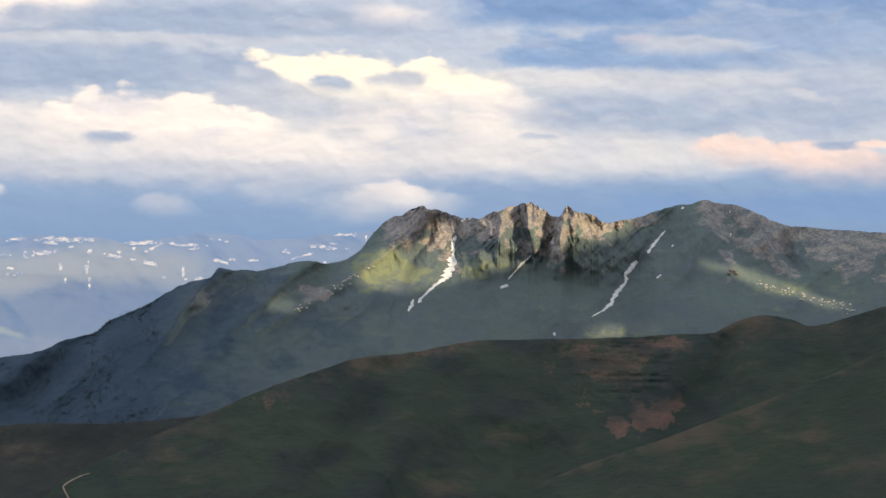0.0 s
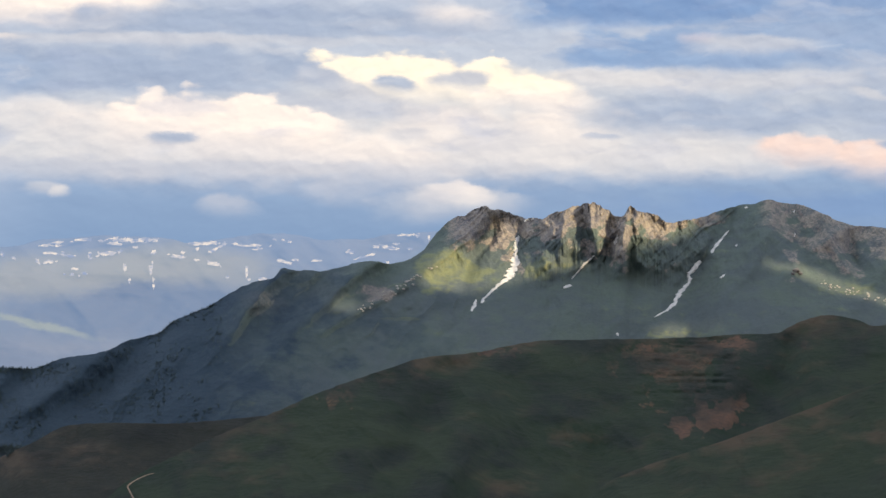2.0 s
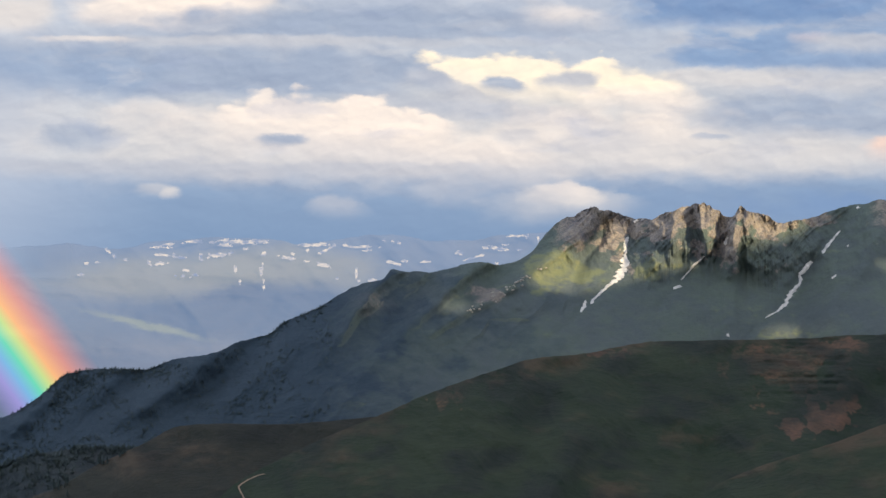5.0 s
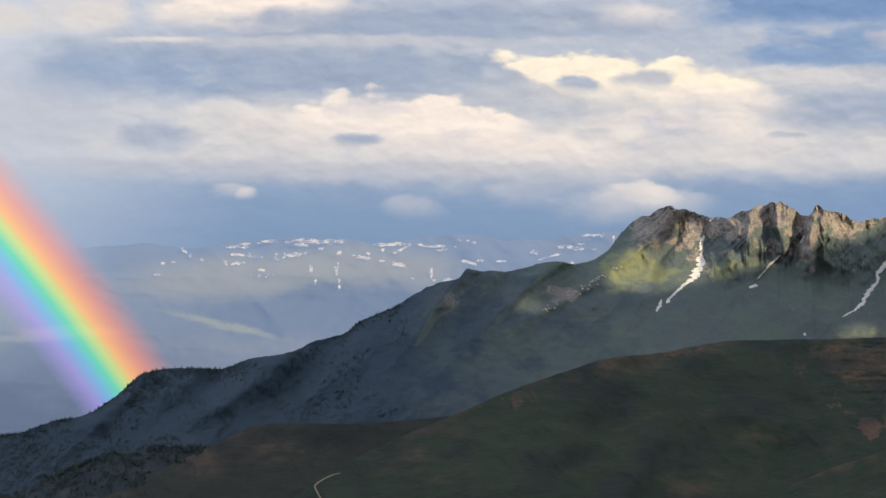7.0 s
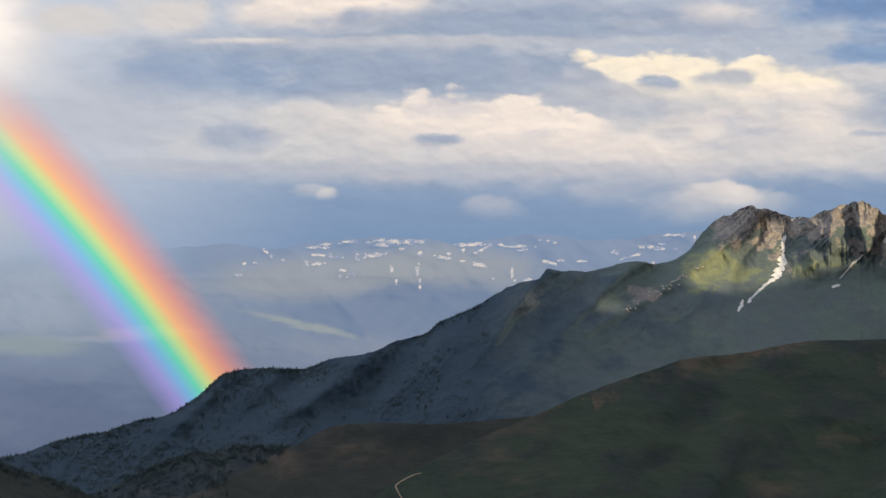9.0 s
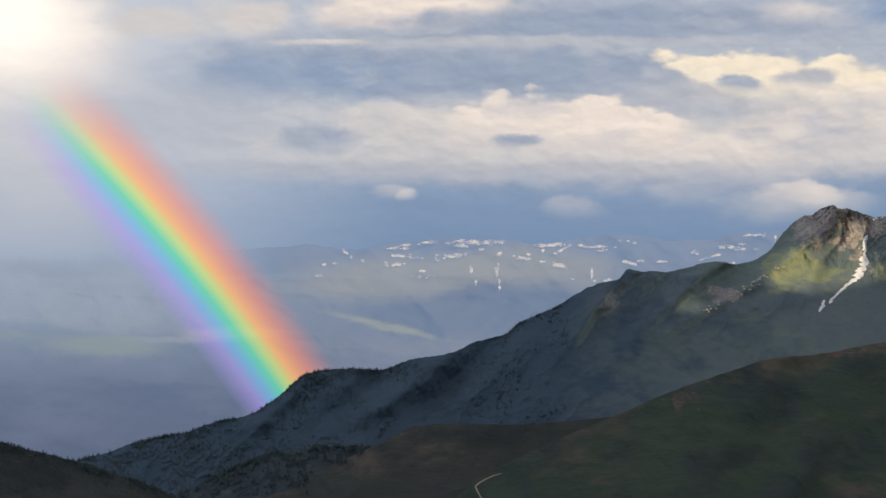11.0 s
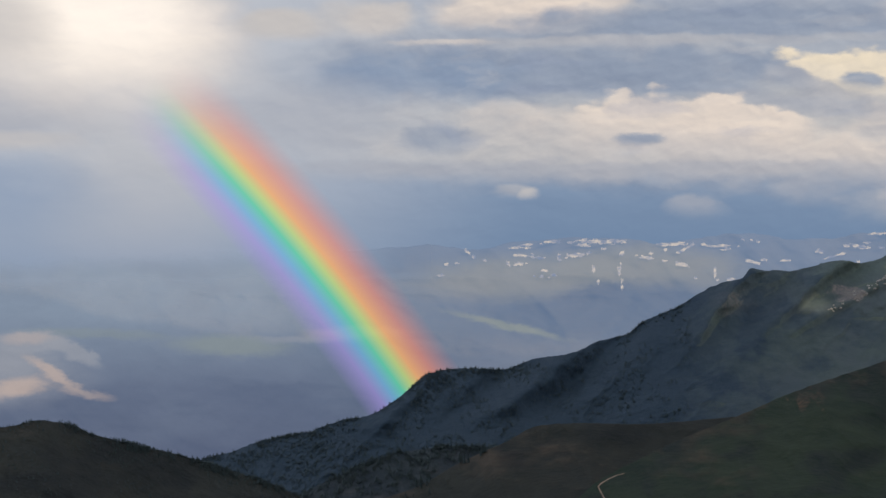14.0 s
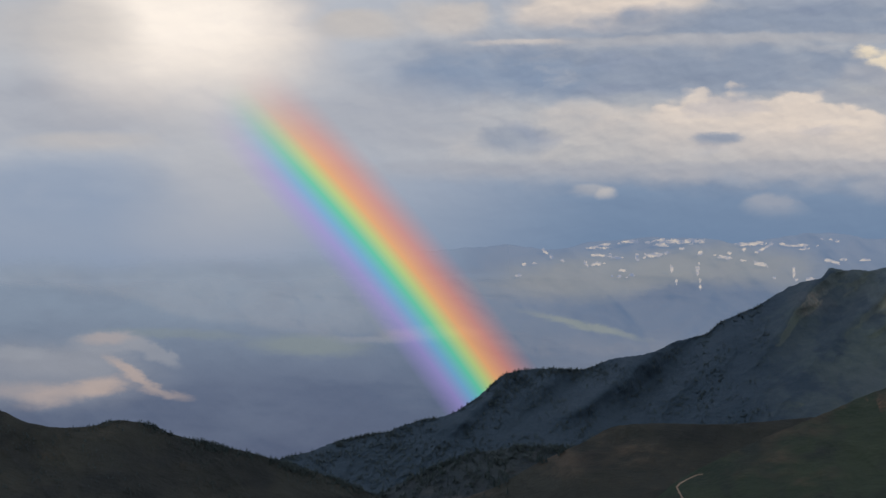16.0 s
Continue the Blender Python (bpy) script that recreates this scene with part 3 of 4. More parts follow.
def mountain_part(name, a0, a1, na, label):
    me, A, Q, co = main.mesh(name, a0, a1, na, -0.6, 300, 1.25)
    st = steepness(co)
    LAND.append((A, co))
    el = np.degrees(np.arctan2(co[..., 2], np.hypot(co[..., 0], co[..., 1])))
    rocky = step(A, -2.0, -0.7)
    top = main.crest(A) - el
    patch = fbm(A * 2.5, el * 3.5, 77, 5)
    rock = rocky * (1 - step(A, 4.4, 5.6)) * step(0.95 + 1.1 * patch - top - 0.55 * step(A, 3.6, 4.6), 0.0, 0.5)
    rock = rock + step(A, 5.6, 6.4) * step(1.4 + 1.6 * patch - top, 0.0, 0.8) * 0.55 + 0.25 * step(st, 0.35, 0.55)
    for b, e, w, h, amount in BARE:
        rock = np.maximum(rock, amount * step(1.2 + 1.2 * fbm(A * 2, el * 3, 87, 5) - np.hypot((A - b) / w, (el - e) / h), 0.0, 0.7))
    put_attribute(me, "rock", np.clip(rock, 0, 1))
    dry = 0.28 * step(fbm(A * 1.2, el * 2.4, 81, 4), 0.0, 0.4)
    # yellower turf adds painted sun to the meadows under the cloud gaps
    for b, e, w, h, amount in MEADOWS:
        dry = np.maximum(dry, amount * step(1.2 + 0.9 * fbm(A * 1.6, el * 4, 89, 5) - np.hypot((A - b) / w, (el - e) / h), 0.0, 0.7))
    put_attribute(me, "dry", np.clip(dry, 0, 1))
    # woods of the flank, plus painted haze darkening towards the left
    wood_haze = (1 - step(A, -10, -5.0)) * 0.55 + (1 - step(A, -7.5, 2.0)) * 0.6
    put_attribute(me, "scrub", np.clip(wood_haze + 0.2 * step(fbm(A * 1.3, el * 2.0, 91, 4), 0.0, 0.45) - 0.3 * step(st, 0.35, 0.55), 0, 1))
    me.materials.append(MAIN)
    ob = tagged(new(name, me), label)
    ob.parent = mountain
    return ob


mountain_part("wooded_flank", -27, -7, 560, "dark wooded lower flank, blue haze put into its colour")
mountain_part("grassy_shoulder", -7, -1.6, 330, "grassy shoulder with a rocky rib")
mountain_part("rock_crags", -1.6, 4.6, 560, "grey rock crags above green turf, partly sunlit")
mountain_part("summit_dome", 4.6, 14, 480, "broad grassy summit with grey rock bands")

# ---------------------------------------------------------------- nearer ridges
def moor_relief(seed, rough, dips, ledges):
    def f(a, e, u):
        w = a + 0.5 * fbm(a * 0.6, e * 0.6, seed, 3)
        out = rough * (20 * ridged(w * 0.5 + e * 0.3, e * 0.4, seed + 1, 3, 0.42) + 16 * fbm(a * 0.8, e * 0.9, seed + 2, 6, 0.44) + 0.8 * fbm(a * 7, e * 7, seed + 3, 4))
        for b0, b1, half, high in dips:
            out = out + high * np.exp(-(((w - b0 - (b1 - b0) * u / 6) / half) ** 2)) * step(u, 0.0, 0.4)
        if ledges:
            b, h, wide, high = ledges
            k = step(1.1 + 0.8 * fbm(a * 1.2, e * 1.2, seed + 11, 3) - np.hypot((a - b) / wide, (e - h) / high), 0.0, 0.5)
            out = out + k * 5.0 * ridged(a * 0.7 + 0.5 * fbm(a * 2, e * 2, seed + 13, 3), e * 7.0, seed + 12, 3, 0.6)
        return out

    return f, lambda a: rough * 0.02 * fbm(a * 5, a * 0, seed + 4, 4)


def split_faces(name, me, keep):
    """A part of a terrain mesh: the faces for which keep is true, with their attributes."""
    n = len(me.polygons)
    quads = np.zeros(n * 4, np.int32)
    me.loops.foreach_get("vertex_index", quads)
    quads = quads.reshape(n, 4)[keep]
    used, back = np.unique(quads, return_inverse=True)
    co = np.zeros(len(me.vertices) * 3, np.float32)
    me.vertices.foreach_get("co", co)
    part = raw_mesh(name, co.reshape(-1, 3)[used], back.reshape(-1, 4))
    for k in ("rock", "dry", "scrub"):
        v = np.zeros(len(me.vertices), np.float32)
        me.attributes[k].data.foreach_get("value", v)
        put_attribute(part, k, v[used])
    part.materials.append(me.materials[0])
    return part


def ridge(name, label, crest, far, run, low, seed, rough, a0, a1, na, nq, mat, rock=0.0, dry=0.2, scrub=0.2, bare=(), soil_name="bare_soil", soil_label="reddish bare soil", dips=(), edge=0.0, ledges=()):
    s = Slope(crest, far, run, low, -470, *moor_relief(seed, rough, dips, ledges))
    me, A, Q, co = s.mesh(name, a0, a1, na, -0.7, nq, 1.2)
    LAND.append((A, co))
    el = np.degrees(np.arctan2(co[..., 2], np.hypot(co[..., 0], co[..., 1])))
    soil = rock * step(fbm(A * 0.8, el * 1.4, seed + 5, 4), 0.0, 0.4)
    for b, e, w, h, amount in bare:
        soil = np.maximum(soil, amount * step(1.2 + 1.9 * fbm(A * 2.4, el * 3, seed + 8, 5, 0.6) - np.hypot((A - b) / w, (el - e) / h), 0.0, 0.6))
    soil = np.clip(soil, 0, 1)
    put_attribute(me, "rock", soil)
    worn = edge * np.exp(-np.clip(s.crest(A) - el, 0, None) / 0.22) * (0.8 + 1.2 * fbm(A * 1.5, el, seed + 9, 4))
    put_attribute(me, "dry", np.clip(dry * (1.0 + 2.2 * fbm(A * 0.7, el * 1.3, seed + 6, 4)) + worn, 0, 1))
    put_attribute(me, "scrub", np.clip(scrub * (1.0 + 1.8 * fbm(A * 1.1, el * 1.8, seed + 7, 4)), 0, 1))
    me.materials.append(mat)
    top = tagged(new(name), label, "hill")
    left = soil[:-1, :-1] > 0.25
    turf = np.ones(left.size, bool)
    for i, j in np.argwhere(left):
        if not left[i, j]:
            continue
        patch, todo = [], [(i, j)]
        left[i, j] = False
        while todo:
            x, y = todo.pop()
            patch.append(x * left.shape[1] + y)
            for u, v in ((x + 1, y), (x - 1, y), (x, y + 1), (x, y - 1)):
                if 0 <= u < left.shape[0] and 0 <= v < left.shape[1] and left[u, v]:
                    left[u, v] = False
                    todo.append((u, v))
        if len(patch) > 60:
            k = np.zeros(left.size, bool)
            k[patch] = True
            turf &= ~k
            tagged(new(soil_name, split_faces(soil_name, me, k)), soil_label).parent = top
    tagged(new("turf", split_faces("turf", me, turf)), "").parent = top
    bpy.data.meshes.remove(me)
    return s, top


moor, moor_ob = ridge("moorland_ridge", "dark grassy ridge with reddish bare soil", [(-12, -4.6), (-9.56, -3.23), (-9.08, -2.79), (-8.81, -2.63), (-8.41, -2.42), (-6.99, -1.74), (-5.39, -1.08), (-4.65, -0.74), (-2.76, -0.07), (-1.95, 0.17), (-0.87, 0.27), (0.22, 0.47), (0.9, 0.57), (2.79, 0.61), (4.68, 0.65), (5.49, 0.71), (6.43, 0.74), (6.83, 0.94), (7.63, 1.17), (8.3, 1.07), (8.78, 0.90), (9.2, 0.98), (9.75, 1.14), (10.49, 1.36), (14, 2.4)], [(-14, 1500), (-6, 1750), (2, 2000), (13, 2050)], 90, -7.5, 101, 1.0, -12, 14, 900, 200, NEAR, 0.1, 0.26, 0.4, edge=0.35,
    bare=[(4.96, -1.07, 0.42, 0.50, 1.0), (5.45, -0.5, 0.30, 0.5, 0.8), (4.2, -1.5, 0.28, 0.18, 0.7), (4.5, 0.0, 1.3, 0.6, 0.5), (5.4, 0.5, 0.9, 0.18, 0.6), (-0.33, 0.31, 0.6, 0.12, 0.6), (-3.0, -0.27, 0.7, 0.22, 0.5), (-3.84, -0.74, 0.5, 0.2, 0.5)],
    dips=[(7.0, 3.3, 0.45, -16), (6.0, 2.4, 0.5, 12), (0.2, -3.4, 0.6, 18), (3.0, 1.2, 0.5, -14), (9.0, 8.0, 0.5, 14), (-1.2, -4.6, 0.5, -16)], ledges=(4.4, -0.1, 1.5, 0.8))
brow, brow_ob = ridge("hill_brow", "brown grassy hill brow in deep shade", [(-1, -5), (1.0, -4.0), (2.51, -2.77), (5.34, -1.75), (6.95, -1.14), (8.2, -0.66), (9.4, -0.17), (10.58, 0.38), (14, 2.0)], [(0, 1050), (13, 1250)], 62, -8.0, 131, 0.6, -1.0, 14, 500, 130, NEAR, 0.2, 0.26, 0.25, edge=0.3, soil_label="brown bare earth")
spur, spur_ob = ridge("grassy_spur", "low brown grassy spur with a dirt track", [(-17, -4.6), (-14.4, -3.27), (-13.33, -2.9), (-12.39, -2.37), (-11.18, -1.81), (-10.37, -1.43), (-9.29, -1.38), (-8.21, -1.41), (-6.99, -1.34), (-5.7, -1.23), (-4, -2.0)], [(-20, 1750), (-12, 1850), (-3, 1950)], 85, -7.5, 151, 0.7, -17, -4, 500, 130, DUSKY, 0.3, 0.24, 0.3, edge=0.2, soil_label="brown bare earth")
dark, dark_ob = ridge("wooded_spur", "dark wooded spur below the mountain flank", [(-20, -4.5), (-16.54, -3.28), (-15.46, -2.74), (-14.38, -2.27), (-13.7, -2.07), (-12.35, -1.94), (-10.33, -2.07), (-8, -2.6)], [(-22, 2000), (-8, 2150)], 90, -7.5, 171, 0.7, -20, -8, 400, 110, WOOD, 0.4, 0.1, 0.6, soil_name="scree", soil_label="grey stony ground")
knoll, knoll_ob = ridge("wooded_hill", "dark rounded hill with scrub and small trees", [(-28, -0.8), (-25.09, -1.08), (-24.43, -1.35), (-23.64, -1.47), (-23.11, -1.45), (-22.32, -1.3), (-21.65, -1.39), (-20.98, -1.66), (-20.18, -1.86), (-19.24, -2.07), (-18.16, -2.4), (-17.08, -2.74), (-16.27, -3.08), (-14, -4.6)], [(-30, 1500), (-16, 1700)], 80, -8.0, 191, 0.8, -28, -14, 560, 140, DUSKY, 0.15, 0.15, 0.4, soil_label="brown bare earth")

# ---------------------------------------------------------------- hazy distance
def distance_material(name, snow=False):
    """Far range and valley as a glowing backdrop: bluish rain haze and scattered daylight are painted into its colour.
    """
    mat = bpy.data.materials.new(name)
    mat.use_nodes = True
    M = Nodes(mat.node_tree)
    e = M.n.new("ShaderNodeEmission")
    M.l.new(e.outputs[0], M.n.new("ShaderNodeOutputMaterial").inputs[0])
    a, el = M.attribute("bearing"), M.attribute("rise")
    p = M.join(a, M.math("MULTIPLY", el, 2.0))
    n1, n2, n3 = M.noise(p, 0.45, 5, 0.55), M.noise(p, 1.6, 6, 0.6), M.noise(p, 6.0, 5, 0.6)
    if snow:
        # far snow glows as well, with haze-dimmed daylight put into its colour
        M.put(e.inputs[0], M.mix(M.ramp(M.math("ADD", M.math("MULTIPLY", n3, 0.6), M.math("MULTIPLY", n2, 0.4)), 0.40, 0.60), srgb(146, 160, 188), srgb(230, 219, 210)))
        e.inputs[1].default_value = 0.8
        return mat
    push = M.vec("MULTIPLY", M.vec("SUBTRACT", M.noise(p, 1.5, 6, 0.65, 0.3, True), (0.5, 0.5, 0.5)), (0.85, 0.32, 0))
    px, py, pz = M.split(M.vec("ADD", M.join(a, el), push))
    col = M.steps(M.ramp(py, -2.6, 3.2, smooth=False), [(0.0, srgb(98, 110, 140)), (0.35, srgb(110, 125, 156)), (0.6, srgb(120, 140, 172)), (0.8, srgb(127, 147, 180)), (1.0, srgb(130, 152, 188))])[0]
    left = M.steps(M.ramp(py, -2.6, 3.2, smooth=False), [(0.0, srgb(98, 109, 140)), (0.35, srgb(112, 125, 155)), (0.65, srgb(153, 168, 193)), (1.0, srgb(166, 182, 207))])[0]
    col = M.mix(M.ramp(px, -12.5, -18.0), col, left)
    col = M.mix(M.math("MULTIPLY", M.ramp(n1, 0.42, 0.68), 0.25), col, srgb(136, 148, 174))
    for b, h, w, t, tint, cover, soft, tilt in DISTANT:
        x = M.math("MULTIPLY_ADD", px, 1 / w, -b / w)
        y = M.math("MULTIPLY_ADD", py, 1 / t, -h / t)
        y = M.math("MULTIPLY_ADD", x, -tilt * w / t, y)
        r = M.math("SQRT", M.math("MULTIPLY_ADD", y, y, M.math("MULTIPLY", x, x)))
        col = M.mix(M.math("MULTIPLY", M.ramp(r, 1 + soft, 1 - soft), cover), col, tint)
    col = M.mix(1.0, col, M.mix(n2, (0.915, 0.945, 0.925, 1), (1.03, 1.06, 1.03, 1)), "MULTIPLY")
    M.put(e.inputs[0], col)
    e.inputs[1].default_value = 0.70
    d = M.n.new("ShaderNodeBsdfDiffuse")
    d.inputs[0].default_value = (0.030, 0.028, 0.026, 1)
    add = M.n.new("ShaderNodeAddShader")
    M.l.new(e.outputs[0], add.inputs[0])
    M.l.new(d.outputs[0], add.inputs[1])
    thin = M.n.new("ShaderNodeMixShader")
    M.put(thin.inputs[0], M.attribute("body"))
    M.l.new(M.n.new("ShaderNodeBsdfTransparent").outputs[0], thin.inputs[1])
    M.l.new(add.outputs[0], thin.inputs[2])
    M.l.new(thin.outputs[0], [k for k in M.n if k.bl_idname == "ShaderNodeOutputMaterial"][0].inputs[0])
    return mat


# lit ground, spurs and low cloud painted into the distance as tints: bearing, elevation, half width, half height,
# colour, cover, softness, slant
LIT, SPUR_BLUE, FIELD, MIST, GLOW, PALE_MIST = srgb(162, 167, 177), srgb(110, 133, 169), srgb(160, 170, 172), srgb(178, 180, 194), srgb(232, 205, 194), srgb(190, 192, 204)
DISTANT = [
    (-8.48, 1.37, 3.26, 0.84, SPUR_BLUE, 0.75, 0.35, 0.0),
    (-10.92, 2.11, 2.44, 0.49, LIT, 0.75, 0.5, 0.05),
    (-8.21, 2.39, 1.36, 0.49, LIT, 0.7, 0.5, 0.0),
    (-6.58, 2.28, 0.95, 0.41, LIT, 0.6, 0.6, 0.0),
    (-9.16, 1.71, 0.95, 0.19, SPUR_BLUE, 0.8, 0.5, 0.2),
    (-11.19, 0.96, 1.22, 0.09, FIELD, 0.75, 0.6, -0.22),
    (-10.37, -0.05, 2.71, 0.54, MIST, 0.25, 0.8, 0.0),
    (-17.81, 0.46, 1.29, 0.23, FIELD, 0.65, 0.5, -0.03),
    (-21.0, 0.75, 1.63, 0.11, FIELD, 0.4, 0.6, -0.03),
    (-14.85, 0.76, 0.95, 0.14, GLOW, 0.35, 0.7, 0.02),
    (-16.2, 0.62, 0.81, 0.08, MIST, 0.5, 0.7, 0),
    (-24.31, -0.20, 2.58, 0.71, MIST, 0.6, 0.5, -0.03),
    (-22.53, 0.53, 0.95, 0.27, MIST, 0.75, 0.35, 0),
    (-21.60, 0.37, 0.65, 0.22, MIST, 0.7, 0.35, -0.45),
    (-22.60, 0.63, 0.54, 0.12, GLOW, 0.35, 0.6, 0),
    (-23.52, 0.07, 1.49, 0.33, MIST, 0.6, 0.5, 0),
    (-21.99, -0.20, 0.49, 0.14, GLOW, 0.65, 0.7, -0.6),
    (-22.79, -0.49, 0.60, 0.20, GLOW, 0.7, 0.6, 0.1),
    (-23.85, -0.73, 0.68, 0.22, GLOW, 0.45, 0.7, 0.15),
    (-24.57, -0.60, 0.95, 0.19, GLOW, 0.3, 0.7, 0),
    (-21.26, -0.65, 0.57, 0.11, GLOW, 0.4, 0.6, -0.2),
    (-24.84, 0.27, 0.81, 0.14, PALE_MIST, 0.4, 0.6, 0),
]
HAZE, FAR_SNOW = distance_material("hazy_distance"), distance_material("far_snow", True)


def far_relief(a, e, u):
    return 46 * ridged(a * 0.4 + e * 0.4, e * 0.7, 211, 3, 0.4) + 20 * fbm(a * 1.2, e * 1.8, 221, 5, 0.45)


far = Slope([(-34, 2.6), (-22, 2.7), (-17, 2.75), (-14.43, 2.78), (-13.08, 2.89), (-12.0, 2.79), (-10.92, 2.95), (-9.63, 3.06), (-8.34, 3.01), (-7.66, 2.93), (-6.85, 3.0), (-5.49, 3.15), (-4.41, 3.0), (-3.59, 2.99), (-2.78, 3.11), (-1.71, 3.18), (8, 3.0), (18, 2.6)], [(-40, 4750), (20, 4750)], 75, -6.0, -470, far_relief, lambda a: 0.05 * fbm(a * 2.5, a * 0, 231, 5))
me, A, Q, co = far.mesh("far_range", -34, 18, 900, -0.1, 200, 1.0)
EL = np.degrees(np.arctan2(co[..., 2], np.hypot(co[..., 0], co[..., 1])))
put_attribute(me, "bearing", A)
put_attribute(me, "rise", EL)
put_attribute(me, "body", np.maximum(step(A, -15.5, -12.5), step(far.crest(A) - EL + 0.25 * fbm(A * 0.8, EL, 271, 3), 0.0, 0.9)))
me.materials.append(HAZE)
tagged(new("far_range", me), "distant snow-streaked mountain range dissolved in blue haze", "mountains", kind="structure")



def islands(mask, least):
    """Masks of the connected patches of at least so many cells."""
    left = mask.copy()
    for i, j in np.argwhere(mask):
        if not left[i, j]:
            continue
        cells, todo = np.zeros_like(mask), [(i, j)]
        left[i, j] = False
        while todo:
            x, y = todo.pop()
            cells[x, y] = True
            for u, v in ((x + 1, y), (x - 1, y), (x, y + 1), (x, y - 1)):
                if 0 <= u < mask.shape[0] and 0 <= v < mask.shape[1] and left[u, v]:
                    left[u, v] = False
                    todo.append((u, v))
        if cells.sum() >= least:
            yield cells


def far_snow(*spots):
    """Torn snow ledges and couloirs on the far range: bearing, elevation, half width, half height, slant."""
    for b, e, w, h, tilt in spots:
        reach = min(np.linalg.norm(far.at(b + i * w, far.find(b + i * w, e + j * h))) for i in (-1, 0, 1) for j in (-1, 0, 1)) - 8
        nu, nv = max(12, int(w * 160)), max(10, int(h * 200))
        u, v = np.meshgrid(np.linspace(-1.5, 1.5, nu), np.linspace(-1.5, 1.5, nv), indexing="ij")
        B, E = b + u * w, e + v * h + tilt * u * w + 0.2 * h * np.sin(u * 4 + b)
        keep = 1.0 - np.hypot(u, v) + 1.3 * fbm(B * 9, E * 16, 261, 4, 0.65) > 0.0
        bb, ee = np.radians(B), np.radians(E)
        co = reach * np.stack([np.sin(bb) * np.cos(ee), np.cos(bb) * np.cos(ee), np.sin(ee)], -1).reshape(-1, 3)
        i = np.arange(nu * nv).reshape(nu, nv)
        quads = np.stack([i[:-1, :-1], i[1:, :-1], i[1:, 1:], i[:-1, 1:]], -1)
        for cells in islands(keep[:-1, :-1], 5):
            used, back = np.unique(quads[cells], return_inverse=True)
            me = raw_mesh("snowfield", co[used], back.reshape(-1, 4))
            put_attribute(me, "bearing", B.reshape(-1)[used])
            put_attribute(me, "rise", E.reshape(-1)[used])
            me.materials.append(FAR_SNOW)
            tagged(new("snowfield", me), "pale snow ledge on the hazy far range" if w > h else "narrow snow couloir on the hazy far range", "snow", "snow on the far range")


far_snow((-8.98, 2.96, 0.667, 0.045, 0), (-9.37, 2.87, 0.176, 0.034, 0), (-10.88, 2.81, 0.294, 0.028, 0), (-10.73, 2.61, 0.351, 0.028, -0.1), (-10.58, 2.64, 0.052, 0.057, 0), (-10.40, 2.57, 0.078, 0.028, 0), (-10.90, 2.42, 0.140, 0.045, 0), (-11.14, 2.40, 0.047, 0.051, -1))
far_snow((-12.00, 2.61, 0.042, 0.051, -0.8), (-12.16, 2.74, 0.073, 0.045, -0.6), (-11.73, 2.51, 0.062, 0.028, -0.3), (-12.40, 2.44, 0.062, 0.027, 0), (-12.65, 2.41, 0.047, 0.027, 0), (-12.79, 2.15, 0.068, 0.034, -0.2), (-8.43, 2.66, 0.052, 0.051, 0), (-9.51, 2.62, 0.252, 0.051, 0.2))
far_snow((-9.94, 2.58, 0.047, 0.074, 0), (-10.30, 2.28, 0.078, 0.034, 0), (-10.08, 2.16, 0.088, 0.040, 0.4), (-10.36, 2.12, 0.036, 0.034, 0), (-10.55, 2.13, 0.031, 0.028, 0), (-9.12, 2.28, 0.031, 0.136, 0), (-9.01, 2.00, 0.025, 0.057, 0), (-8.50, 2.29, 0.042, 0.124, 0))
far_snow((-8.44, 1.89, 0.026, 0.124, 0), (-8.87, 2.78, 0.062, 0.027, 0), (-7.31, 2.89, 0.421, 0.040, 0), (-7.38, 2.75, 0.062, 0.034, 0), (-6.93, 2.77, 0.182, 0.028, 0.5), (-6.51, 2.88, 0.052, 0.027, 0), (-6.04, 2.84, 0.294, 0.028, 0), (-5.97, 2.75, 0.127, 0.051, 0))
far_snow((-7.85, 2.56, 0.197, 0.040, -0.2), (-7.42, 2.49, 0.140, 0.028, -0.1), (-7.02, 2.40, 0.169, 0.040, -0.25), (-7.72, 2.67, 0.052, 0.028, 0), (-6.68, 2.07, 0.031, 0.027, 0), (-6.22, 2.22, 0.026, 0.124, 0), (-6.15, 2.02, 0.042, 0.028, 0), (-5.86, 2.05, 0.088, 0.027, 0))
far_snow((-5.57, 3.01, 0.047, 0.027, 0), (-5.35, 2.97, 0.047, 0.028, 0), (-5.20, 2.94, 0.042, 0.028, 0), (-5.06, 2.50, 0.062, 0.028, 0), (-5.35, 2.46, 0.182, 0.034, -0.3), (-4.58, 2.49, 0.140, 0.027, 0), (-9.73, 2.64, 0.073, 0.034, 0), (-10.16, 2.95, 0.351, 0.027, 0.15))
far_snow((-10.73, 2.87, 0.211, 0.027, 0.2), (-2.40, 3.10, 0.205, 0.028, 0), (-2.12, 3.10, 0.035, 0.050, 0), (-1.85, 3.01, 0.025, 0.110, 0), (-2.83, 2.80, 0.274, 0.039, -0.05), (-3.43, 2.57, 0.178, 0.028, 0.35), (-3.21, 2.63, 0.071, 0.027, 0.3), (-2.33, 2.78, 0.136, 0.027, 0))
far_snow((-3.75, 2.70, 0.071, 0.039, 0), (-3.11, 2.82, 0.061, 0.028, 0.2), (-2.86, 2.43, 0.035, 0.027, 0), (-2.65, 2.90, 0.081, 0.027, 0))

# ---------------------------------------------------------------- the rainbow
BOW_BEARING, BOW_ELEVATION = SUN_BEARING - 180, -SUN_ELEVATION


